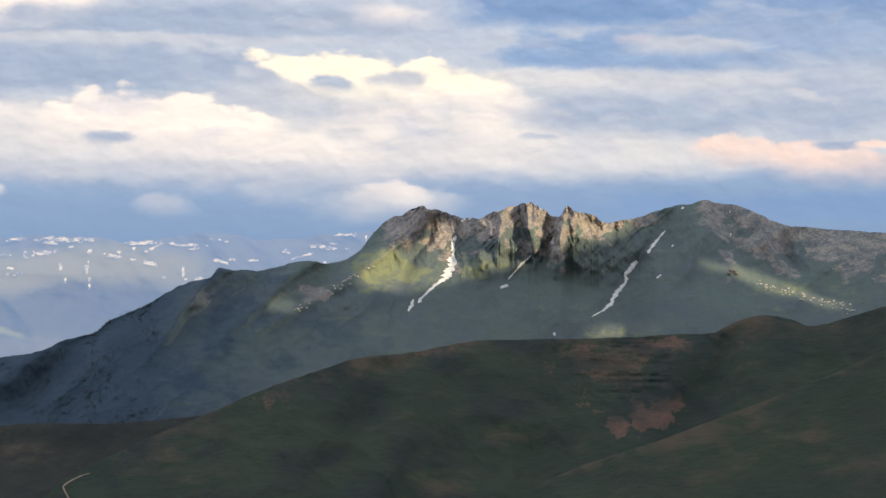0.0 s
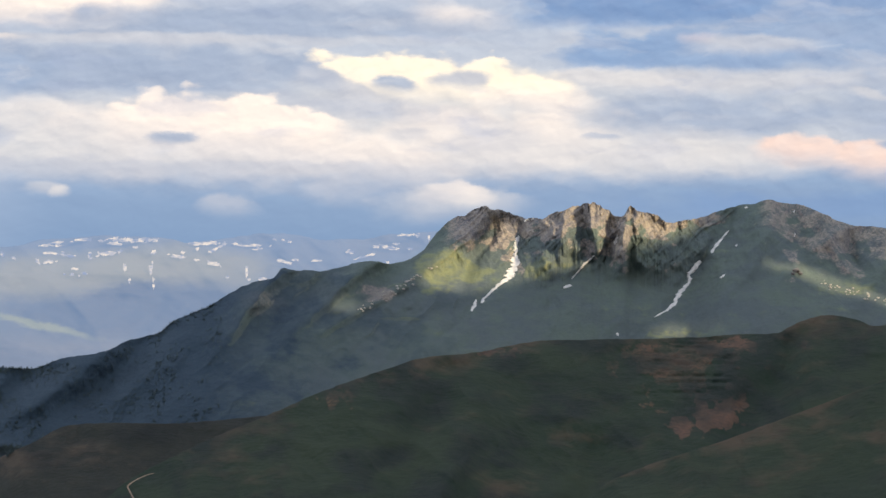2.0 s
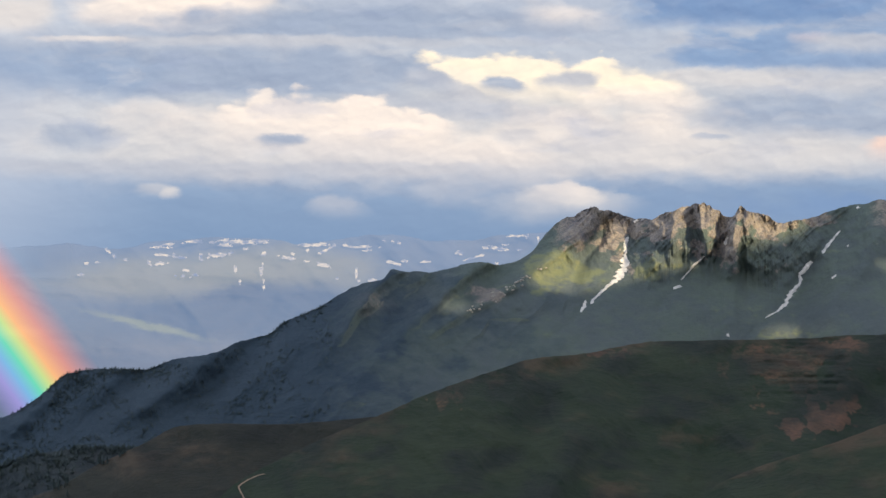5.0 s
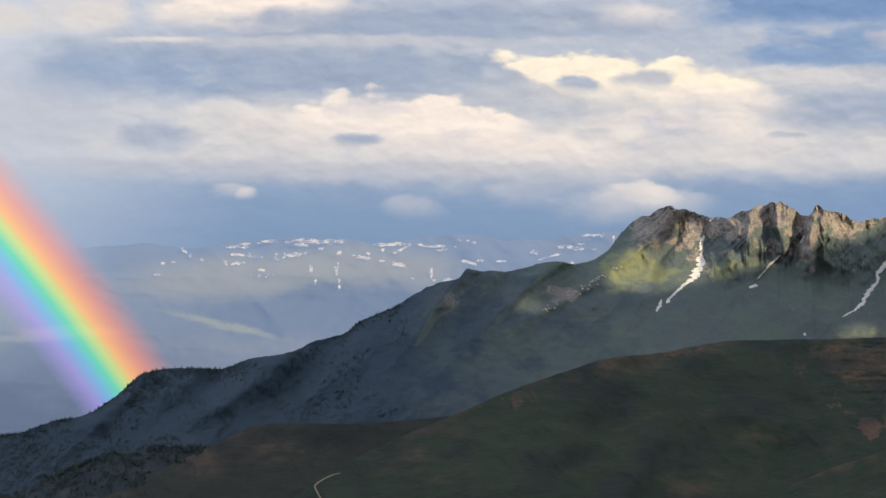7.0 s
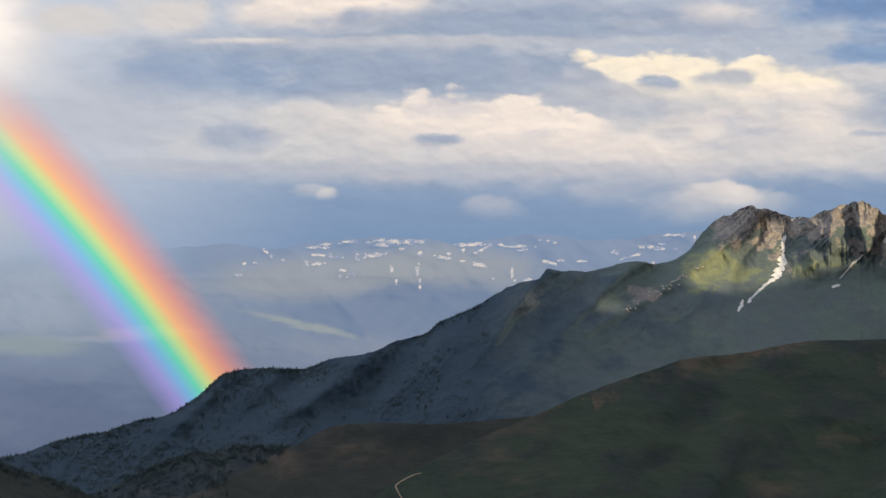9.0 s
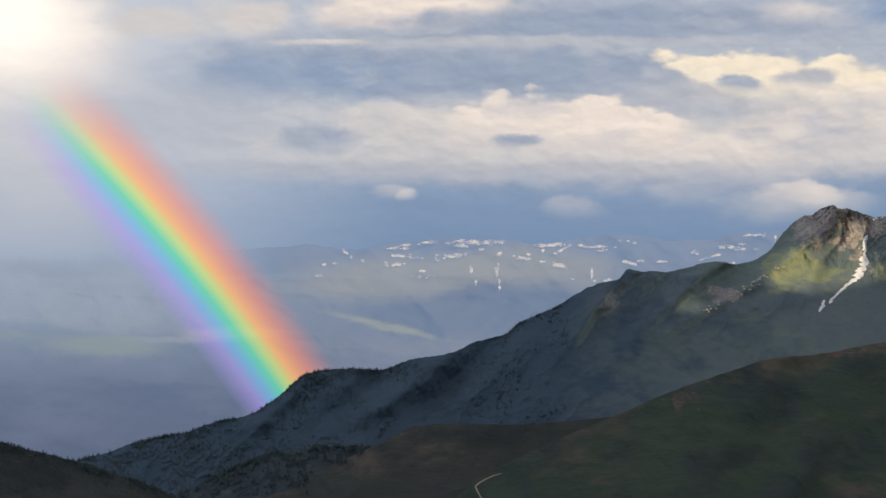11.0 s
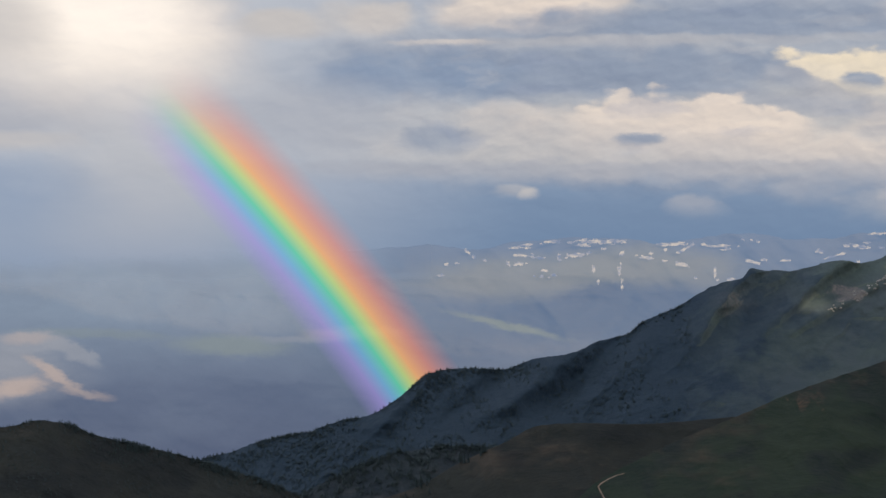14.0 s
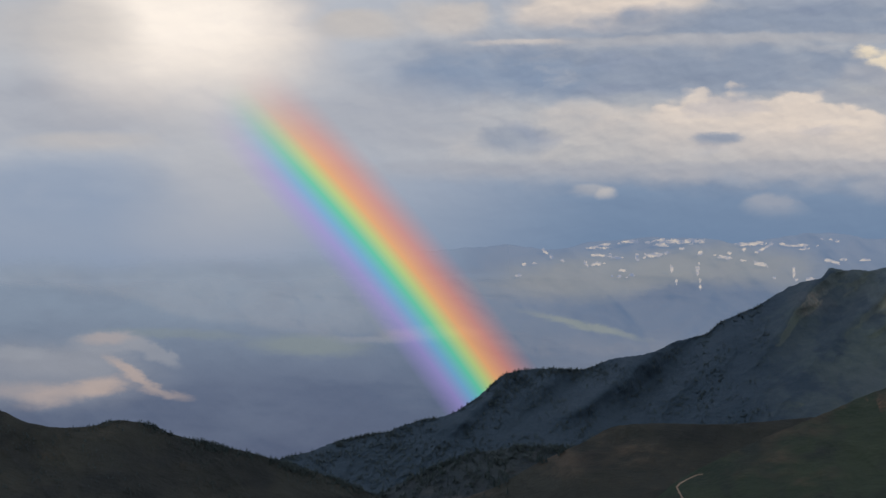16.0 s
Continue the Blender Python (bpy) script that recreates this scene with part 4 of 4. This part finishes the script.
def rainbow_material():
    mat = bpy.data.materials.new("rainbow_light")
    mat.use_nodes = True
    M = Nodes(mat.node_tree)
    across, along = M.attribute("across"), M.attribute("along")
    col, alpha = M.steps(across, [
        (0.0, (*srgb(168, 150, 228)[:3], 0.0)), (0.19, (*srgb(172, 156, 232)[:3], 0.55)), (0.31, (*srgb(118, 185, 228)[:3], 0.72)),
        (0.42, (*srgb(100, 212, 172)[:3], 0.85)), (0.52, (*srgb(200, 222, 128)[:3], 0.80)), (0.61, (*srgb(252, 182, 108)[:3], 0.80)),
        (0.76, (*srgb(246, 146, 108)[:3], 0.55)), (1.0, (*srgb(205, 140, 140)[:3], 0.0))])
    e = M.n.new("ShaderNodeEmission")
    M.put(e.inputs[0], col)
    e.inputs[1].default_value = 0.98
    t = M.n.new("ShaderNodeBsdfTransparent")
    m = M.n.new("ShaderNodeMixShader")
    wash = M.ramp(M.noise(M.join(along, 0.0), 3.0, 3), 0.3, 0.7, 0.88, 1.0)
    M.put(m.inputs[0], M.math("MULTIPLY", M.math("MULTIPLY", alpha, wash), M.ramp(along, 0.20, 0.42)))
    M.l.new(t.outputs[0], m.inputs[1])
    M.l.new(e.outputs[0], m.inputs[2])
    M.l.new(m.outputs[0], M.n.new("ShaderNodeOutputMaterial").inputs[0])
    return mat


axis = heading(BOW_BEARING, BOW_ELEVATION)
side = axis.cross(Vector((0, 0, 1))).normalized()
up = side.cross(axis)
BOW_IN, BOW_OUT = 40.30, 42.80
r_ = np.radians(np.linspace(BOW_IN, BOW_OUT, 40))
s_ = np.radians(np.linspace(47.0, 24.0, 160))
R, S = np.meshgrid(r_, s_, indexing="ij")
ring = np.cos(R)[..., None] * np.array(axis) + np.sin(R)[..., None] * (np.cos(S)[..., None] * np.array(side) + np.sin(S)[..., None] * np.array(up))
bow = tagged(new("rainbow"), "bright rainbow standing in rain behind the wooded flank", "rainbow")
BOW = rainbow_material()
for name, lo, hi in (("violet_band", 0, 9), ("blue_band", 9, 13), ("green_band", 13, 17), ("yellow_band", 17, 21), ("orange_band", 21, 27), ("red_band", 27, 39)):
    me = grid_mesh(name, ring[lo : hi + 1] * 4000)
    put_attribute(me, "across", ((R - r_[0]) / (r_[-1] - r_[0]))[lo : hi + 1])
    put_attribute(me, "along", ((S - s_[0]) / (s_[-1] - s_[0]))[lo : hi + 1])
    me.materials.append(BOW)
    tagged(new(name, me), name.replace("_", " ") + " of the rainbow").parent = bow

# ---------------------------------------------------------------- unseen cloud deck, added to keep most of the land in shade
# openings cut for the sun patches: bearing, elevation, half width, half height, lean
GAPS = [(-0.95, 2.16, 0.95, 0.46, 0.0), (0.15, 2.60, 0.62, 0.74, 0.0), (1.2, 2.98, 1.05, 0.78, 0.2), (2.2, 3.25, 1.0, 0.85, 0.15), (3.45, 3.28, 1.25, 0.66, 0.08), (7.91, 1.86, 1.73, 0.12, -0.33), (4.35, 0.72, 0.62, 0.10, 0.08), (-3.65, 1.36, 0.34, 0.10, 0.2)]
CLOUD_BASE = 1000


def thickness(b, e):
    """Above 0 where the sun finds its way through the clouds onto the land at that bearing and elevation."""
    k = np.full(b.shape, -9.0)
    wob = 0.35 * fbm(b * 1.6, e * 3.0, 301, 4)
    for gb, ge, gw, gh, lean in GAPS:
        k = np.maximum(k, 1.0 - np.hypot((b - gb) / gw, (e - ge - lean * (b - gb)) / gh) + wob)
    return k


def carried(co):
    """Where the sunbeam to each place passes the cloud base."""
    s = (CLOUD_BASE - co[..., 2]) / SUN_WAY.z
    return co[..., 0] + s * SUN_WAY.x, co[..., 1] + s * SUN_WAY.y


beams = []
for A, co in LAND[:4]:
    e = np.degrees(np.arctan2(co[..., 2], np.hypot(co[..., 0], co[..., 1])))
    x, y = carried(co)
    k = thickness(A, e)
    front = np.abs(k) < 8
    front[:, :13] = False
    beams.append(np.stack([x[front], y[front], k[front]], -1))
beams = np.concatenate(beams)
lit = beams[beams[:, 2] > 0]
STEP = 8.0
x0, y0 = np.floor(lit[:, :2].min(0) / 40) * 40 - 40
x1, y1 = np.ceil(lit[:, :2].max(0) / 40) * 40 + 40
nx, ny = int((x1 - x0) / STEP) + 1, int((y1 - y0) / STEP) + 1
hole = np.full((nx, ny), -1.0)
ix, iy = ((beams[:, 0] - x0) / STEP + 0.5).astype(int), ((beams[:, 1] - y0) / STEP + 0.5).astype(int)
ok = (ix >= 0) & (iy >= 0) & (ix < nx) & (iy < ny)
np.maximum.at(hole, (ix[ok], iy[ok]), np.clip(beams[ok, 2], -1, 1))
bare_cell = hole <= -1.0
for _ in range(2):
    p = np.pad(hole, 1, mode="edge")
    hole = np.where(bare_cell, np.maximum(hole, sum(p[i : i + nx, j : j + ny] for i in range(3) for j in range(3)) / 9), hole)


def deck_piece(X, Y, drop):
    n, m = X.shape
    co = np.stack([X, Y, CLOUD_BASE + 40 * fbm(X / 300, Y / 300, 311, 4)], -1)
    i = np.arange(n * m).reshape(n, m)
    quads = np.stack([i[:-1, :-1], i[1:, :-1], i[1:, 1:], i[:-1, 1:]], -1).reshape(-1, 4)
    return co.reshape(-1, 3), quads[~drop(quads)]


FX, FY = np.meshgrid(x0 + STEP * np.arange(nx), y0 + STEP * np.arange(ny), indexing="ij")
fine_co, fine_quads = deck_piece(FX, FY, lambda f: hole.ravel()[f].mean(1) > 0)
CX, CY = np.meshgrid(np.arange(-800 - 800, 5200, 40.0), np.arange(-2800, 3000, 40.0), indexing="ij")
inside = ((CX > x0 - 1) & (CX < x1 + 1) & (CY > y0 - 1) & (CY < y1 + 1)).ravel()
high_up = np.degrees(np.arctan2(CLOUD_BASE, np.hypot(CX, CY))).ravel() < 14
coarse_co, coarse_quads = deck_piece(CX, CY, lambda f: inside[f].all(1) | (high_up[f].any(1) & (CY.ravel()[f].mean(1) > 0) & (CX.ravel()[f].mean(1) < 1800)))
co, quads = np.concatenate([fine_co, coarse_co]), np.concatenate([fine_quads, coarse_quads + len(fine_co)])
mat, M = surface("cloud_grey", 1.0, 0.0)
tint = M.mix(M.noise(M.where, 0.004, 5), (0.62, 0.64, 0.70, 1), (0.82, 0.83, 0.86, 1))
M.put(M.b.inputs["Base Color"], tint)
glow_through = M.n.new("ShaderNodeBsdfTranslucent")
M.put(glow_through.inputs[0], tint)
both = M.n.new("ShaderNodeMixShader")
both.inputs[0].default_value = 0.5
M.l.new(M.b.outputs[0], both.inputs[1])
M.l.new(glow_through.outputs[0], both.inputs[2])
M.l.new(both.outputs[0], [k for k in M.n if k.bl_idname == "ShaderNodeOutputMaterial"][0].inputs[0])
me = raw_mesh("unseen_cloud_deck", co, quads)
me.materials.append(mat)
deck = tagged(new("unseen_cloud_deck", me), "grey evening cloud deck out of view, broken where sun patches fall", "cloud", kind="structure")

# ---------------------------------------------------------------- snow left in the gullies
def snow_material():
    mat, M = surface("old_snow", 0.7, 0.3)
    n, f = M.noise(M.where, 0.12, 5), M.noise(M.where, 0.9, 5)
    M.put(M.b.inputs["Base Color"], M.mix(M.ramp(n, 0.35, 0.65), (0.46, 0.45, 0.44, 1), (0.60, 0.58, 0.54, 1)))
    bump(M, M.math("ADD", n, M.math("MULTIPLY", f, 0.3)), 0.6, 1.0)
    return mat


SNOW = snow_material()
DEG = 1 / 73.69


def snow_patch(slope, way, label, seed):
    """A snow tongue laid on the slope: way holds bearing, elevation and half width down the gully."""
    n, m = 26 * (len(way) - 1) + 1, 9
    t = np.linspace(0, len(way) - 1, n)
    k = np.arange(len(way))
    a, e, w = (np.interp(t, k, [p[j] for p in way]) for j in range(3))
    s = np.linspace(-1, 1, m)
    left = w * (0.85 + 1.0 * fbm(t * 3.2, t * 0, seed, 5, 0.75))
    right = w * (0.85 + 1.0 * fbm(t * 3.2, t * 0 + 5, seed + 9, 5, 0.75))
    ends = np.sqrt(np.clip(np.minimum(t, t[-1] - t) * 5, 0, 1))
    aa = a[:, None] + np.where(s < 0, s * left[:, None], s * right[:, None]) * ends[:, None]
    co = slope.at(aa, slope.find(aa, e[:, None] - 0.25 * w[:, None] * s))
    co = co * (1 - 2.2 * (1.02 - s[None, :, None] ** 2) / np.linalg.norm(co, axis=2, keepdims=True))
    me = grid_mesh("snow_patch", co)
    me.materials.append(SNOW)
    return tagged(new("snow_patch", me), label, "snow", "snow patches on the mountain")


snow_patch(main, [(0.3, 3.1, 2.5 * DEG), (0.24, 2.81, 4 * DEG), (0.23, 2.53, 6 * DEG), (0.16, 2.26, 8.5 * DEG), (0.04, 2.07, 6 * DEG), (-0.19, 1.9, 3.5 * DEG), (-0.41, 1.71, 3 * DEG), (-0.6, 1.48, 3.5 * DEG)], "sunlit tongue of old snow in a rock gully", 400)
snow_patch(main, [(-0.71, 1.56, 2 * DEG), (-0.76, 1.41, 3 * DEG), (-0.83, 1.27, 1.5 * DEG)], "small snow strip at the gully mouth", 413)
snow_patch(main, [(0.53, 3.5, 3.5 * DEG), (0.44, 3.42, 3.5 * DEG)], "small snow cap below the crest", 426)
snow_patch(main, [(0.67, 3.51, 3 * DEG), (0.61, 3.46, 2.5 * DEG)], "small snow cap below the crest", 439)
snow_patch(main, [(2.12, 2.61, 2 * DEG), (1.89, 2.41, 2.5 * DEG), (1.74, 2.23, 1.5 * DEG), (1.56, 2.04, 1.5 * DEG)], "thin grey snow strip in a shaded gully", 452)
snow_patch(main, [(1.55, 1.91, 3.5 * DEG), (1.38, 1.83, 4 * DEG)], "small snow patch on shaded turf", 465)
snow_patch(main, [(2.68, 3.1, 2 * DEG), (2.61, 2.86, 2.5 * DEG)], "thin grey snow strip in a shaded gully", 478)
snow_patch(main, [(4.65, 2.47, 5 * DEG), (4.55, 2.34, 5 * DEG), (4.39, 2.17, 5 * DEG), (4.35, 1.9, 3.5 * DEG), (4.17, 1.74, 4 * DEG), (4.04, 1.47, 4.5 * DEG), (3.83, 1.28, 2.5 * DEG), (3.55, 1.13, 1 * DEG)], "long winding snow tongue in a shaded gully", 491)
snow_patch(main, [(5.33, 3.2, 1.5 * DEG), (5.12, 2.94, 3.5 * DEG), (4.91, 2.66, 2.5 * DEG)], "narrow snow strip high on the shaded face", 504)
snow_patch(main, [(5.23, 2.15, 2 * DEG), (5.13, 2.05, 3 * DEG)], "small snow patch on shaded turf", 517)
snow_patch(main, [(5.53, 2.86, 1.5 * DEG), (5.49, 2.81, 1.5 * DEG)], "small snow patch on shaded turf", 530)
snow_patch(main, [(6.9, 3.12, 1.5 * DEG), (6.88, 3.03, 1.5 * DEG)], "small snow patch below the summit", 543)
snow_patch(main, [(5.76, 3.76, 3 * DEG), (5.72, 3.71, 2 * DEG)], "small snow patch below the summit", 556)
snow_patch(main, [(6.89, 3.66, 1.5 * DEG), (6.87, 3.61, 1.5 * DEG)], "small snow patch below the summit", 569)
snow_patch(main, [(2.68, 0.76, 2.5 * DEG), (2.67, 0.69, 2.5 * DEG)], "small snow patch low on the slope", 582)


# ---------------------------------------------------------------- dirt track on the near spur
def drape(slope, way, half, lift, material, name):
    n, m = 20 * (len(way) - 1) + 1, 7
    t = np.linspace(0, len(way) - 1, n)
    k = np.arange(len(way))
    a, e = (np.interp(t, k, [p[j] for p in way]) for j in range(2))
    s = np.linspace(-1, 1, m)
    co = np.zeros((n, m, 3))
    for i in range(n):
        aa = a[i] + s * half * (1 + 0.5 * float(fbm(t[i : i + 1] * 3, t[i : i + 1] * 0, 5)[0]))
        co[i] = slope.at(aa, np.array([slope.find(x, e[i] - 0.2 * half * k) for x, k in zip(aa, s)]))
        co[i] *= 1 - lift * (1.1 - s[:, None] ** 2) / np.linalg.norm(co[i], axis=1, keepdims=True)
    me = grid_mesh(name, co)
    me.materials.append(material)
    return new(name, me)


mat, M = surface("pale_dirt")
M.put(M.b.inputs["Base Color"], M.mix(M.noise(M.where, 0.3, 5), (0.18, 0.13, 0.10, 1), (0.34, 0.26, 0.20, 1)))
for way in ([(-8.85, -3.21), (-8.96, -3.02), (-9.02, -2.89), (-8.94, -2.81), (-8.77, -2.71), (-8.57, -2.62), (-8.4, -2.58)],):
    tagged(drape(moor, way, 1.5 * DEG, 0.4, mat, "dirt_track"), "pale winding dirt track across the grass", "track", kind="structure")


# ---------------------------------------------------------------- trees
def conifer_parts(tiers, tips, seed):
    """Crown triangles and trunk quads of a conifer one metre high: drooping whorls of ragged boughs."""
    rng = random.Random(seed)
    co, tris = [], []
    for k in range(tiers):
        f = k / tiers
        z, r = 0.14 + 0.80 * f, 0.20 * (1 - f) ** 0.8 + 0.02
        for j in range(tips):
            b = 2 * math.pi * (j + rng.random() * 0.7) / tips + k
            rr, droop = r * rng.uniform(0.6, 1.15), rng.uniform(0.02, 0.08)
            i = len(co)
            w = 0.9 * math.pi / tips
            co += [(0, 0, z + 0.16 * (1 - 0.5 * f)), (rr * 0.7 * math.cos(b - w), rr * 0.7 * math.sin(b - w), z), (rr * math.cos(b), rr * math.sin(b), z - droop), (rr * 0.7 * math.cos(b + w), rr * 0.7 * math.sin(b + w), z)]
            tris += [(i, i + 1, i + 2), (i, i + 2, i + 3)]
    trunk_co = [(0.022 * (1 - 0.8 * h) * math.cos(c * math.pi / 3), 0.022 * (1 - 0.8 * h) * math.sin(c * math.pi / 3), h) for h in (0.0, 0.5, 0.95) for c in range(6)]
    trunk_q = [(6 * r + c, 6 * r + (c + 1) % 6, 6 * r + 6 + (c + 1) % 6, 6 * r + 6 + c) for r in range(2) for c in range(6)]
    return np.array(co), np.array(tris), np.array(trunk_co), np.array(trunk_q)


mat_needles, M = surface("conifer_needles", 0.8)
M.put(M.b.inputs["Base Color"], M.mix(M.noise(M.where, 0.8, 4), (0.028, 0.044, 0.048, 1), (0.048, 0.068, 0.068, 1)))
mat_bark, M = surface("bark", 0.95)
M.put(M.b.inputs["Base Color"], M.mix(M.noise(M.where, 3.0, 4), (0.06, 0.045, 0.035, 1), (0.13, 0.10, 0.08, 1)))


def conifer(seed):
    c, t, tc, tq = conifer_parts(9, 9, seed)
    top = tagged(new("conifer"), "small dark conifer on the grassy spur", "tree", "conifers on the spurs")
    for name, co, f, m in (("crown", c, t, mat_needles), ("trunk", tc, tq, mat_bark)):
        me = raw_mesh(name, co, f)
        me.materials.append(m)
        new(name, me).parent = top
    return top


models = [conifer(k) for k in range(4)]
rng = random.Random(11)
spots = []
for b, e in (-13.1, -2.63), (-12.33, -2.28), (-12.22, -2.34), (-11.77, -2.1), (-13.26, -2.73), (-13.37, -2.89), (-12.28, -2.26), (-13.06, -2.63), (-13.26, -2.74), (-11.72, -2.07), (-11.83, -2.16), (-12.12, -2.32):
    spots.append((spur, b, e - 0.02, rng.uniform(7.0, 10.0)))
for _ in range(26):
    b = rng.uniform(-15.8, -13.0)
    spots.append((spur, b, float(spur.crest(b)) - abs(rng.gauss(0.05, 0.25)) - 0.03, rng.uniform(3.5, 6.5)))
for _ in range(40):
    b = rng.uniform(-23.5, -17.0)
    spots.append((knoll, b, float(knoll.crest(b)) - abs(rng.gauss(0, 0.12)) - 0.02, rng.uniform(2.0, 4.0)))
for i, (s, b, e, h) in enumerate(spots):
    where = s.place(b, e, -0.4)
    m = Matrix.Translation(where) @ Matrix.Rotation(rng.uniform(0, 6.28), 4, "Z") @ Matrix.Diagonal((h * rng.uniform(0.8, 1.3), h, h, 1))
    if i < 4:
        models[i].matrix_basis = m
    else:
        k = copy_thing(models[i % 4], Matrix())
        k.matrix_basis = m


def woods(name, label, slope, n, a0, a1, depth, low, high, seed, clump):
    """Woodland too far off to count: many small conifers in one mesh."""
    rng = np.random.RandomState(seed)
    kinds = [conifer_parts(4, 6, 50 + k)[:2] for k in range(3)]
    a, q = rng.uniform(a0, a1, n * 3), rng.rand(n * 3) ** 2 * depth + 0.0008
    keep = fbm(a * clump, q * 18, seed, 3) > rng.uniform(-0.25, 0.25, n * 3)
    a, q = a[keep][:n], q[keep][:n]
    place = slope.at(a, q)
    verts, faces, k = [], [], 0
    for i in range(len(a)):
        c, t = kinds[i % 3]
        h, w = rng.uniform(low, high), rng.uniform(1.5, 2.6)
        verts.append(c * (h * w, h * w, h) + place[i] - (0, 0, 0.5))
        faces.append(t + k)
        k += len(c)
    me = raw_mesh(name, np.concatenate(verts), np.concatenate(faces))
    me.materials.append(mat_needles)
    tagged(new(name, me), label, "woodland", kind="stuff")


woods("flank_woods", "dark conifer woods along the mountain flank", main, 3600, -19.5, -6.8, 0.40, 2.5, 5.0, 61, 1.6)
woods("spur_woods", "dark conifer woods on the low spur", dark, 900, -17.5, -9.0, 0.18, 3.0, 6.0, 62, 1.2)
woods("knoll_scrub", "dark scrub over the rounded hill", knoll, 1500, -25.5, -15.0, 0.30, 1.2, 2.8, 63, 1.5)


# ---------------------------------------------------------------- boulders
def boulder_mesh(name, seed, rough):
    bm = bmesh.new()
    bmesh.ops.create_icosphere(bm, subdivisions=2, radius=1.0)
    noise.seed_set(seed)
    for v in bm.verts:
        n = noise.noise(v.co * 1.3 + Vector((seed, 0, 0))) + 0.5 * noise.cell(v.co * 1.7 + Vector((0, seed, 0)))
        v.co *= 1 + rough * n
        v.co.z *= 0.75
    me = bpy.data.meshes.new(name)
    bm.to_mesh(me)
    bm.free()
    return me


mat_stone, M = surface("pale_limestone", 0.9)
n1, n2 = M.noise(M.where, 1.2, 5), M.noise(M.where, 6.0, 4)
M.put(M.b.inputs["Base Color"], M.mix(n1, (0.22, 0.20, 0.18, 1), (0.48, 0.45, 0.40, 1)))
bump(M, n2, 0.6, 0.2)
mat_dark_stone, M = surface("dark_rock", 0.9)
n1, n2 = M.noise(M.where, 1.0, 5), M.noise(M.where, 5.0, 4)
M.put(M.b.inputs["Base Color"], M.mix(n1, (0.045, 0.043, 0.045, 1), (0.16, 0.15, 0.15, 1)))
bump(M, n2, 0.6, 0.2)
rng = random.Random(5)
stones = [boulder_mesh("boulder", k, 0.35) for k in range(5)]
for me in stones:
    me.materials.append(mat_stone)
outcrop = boulder_mesh("rock_outcrop", 9, 0.5)
outcrop.materials.append(mat_dark_stone)
for b, e, r in ((6.92, 2.21, 5.5), (7.01, 2.14, 4.0), (6.84, 2.14, 3.5)):
    ob = tagged(new("rock_outcrop", outcrop), "dark rock outcrop on the grassy slope", "rock", "outcrops on the slope")
    ob.matrix_basis = Matrix.Translation(main.place(b, e, 0.5)) @ Matrix.Rotation(rng.uniform(0, 6), 4, "Z") @ Matrix.Diagonal((r, r * 0.8, r, 1))
for i in range(70):
    f = rng.random()
    b = 7.44 + f * (9.76 - 7.44) + rng.gauss(0, 0.05)
    e = 1.95 + f * (1.29 - 1.95) + rng.gauss(0, 0.06)
    r = rng.uniform(0.7, 2.0)
    ob = tagged(new("boulder", stones[i % 5]), "pale boulder in a sunlit stone field", "boulder", "boulders of the stone field")
    ob.matrix_basis = Matrix.Translation(main.place(b, e, 0.2)) @ Matrix.Rotation(rng.uniform(0, 6), 4, "Z") @ Matrix.Diagonal((r * rng.uniform(0.8, 1.5), r, r, 1))
for i in range(36):
    f = rng.random()
    b = -1.75 + f * (-3.51 - -1.75) + rng.gauss(0, 0.06)
    e = 2.3 + f * (1.31 - 2.3) + rng.gauss(0, 0.07)
    r = rng.uniform(0.8, 2.4)
    ob = tagged(new("boulder", stones[i % 5]), "pale boulder on the rocky rib", "boulder", "boulders of the rocky rib")
    ob.matrix_basis = Matrix.Translation(main.place(b, e, 0.2)) @ Matrix.Rotation(rng.uniform(0, 6), 4, "Z") @ Matrix.Diagonal((r * rng.uniform(0.8, 1.5), r, r, 1))

woods("knoll_copse", "dark shrubs and low trees along the rounded hilltop", knoll, 420, -22.5, -16.5, 0.03, 1.8, 4.2, 64, 2.0)
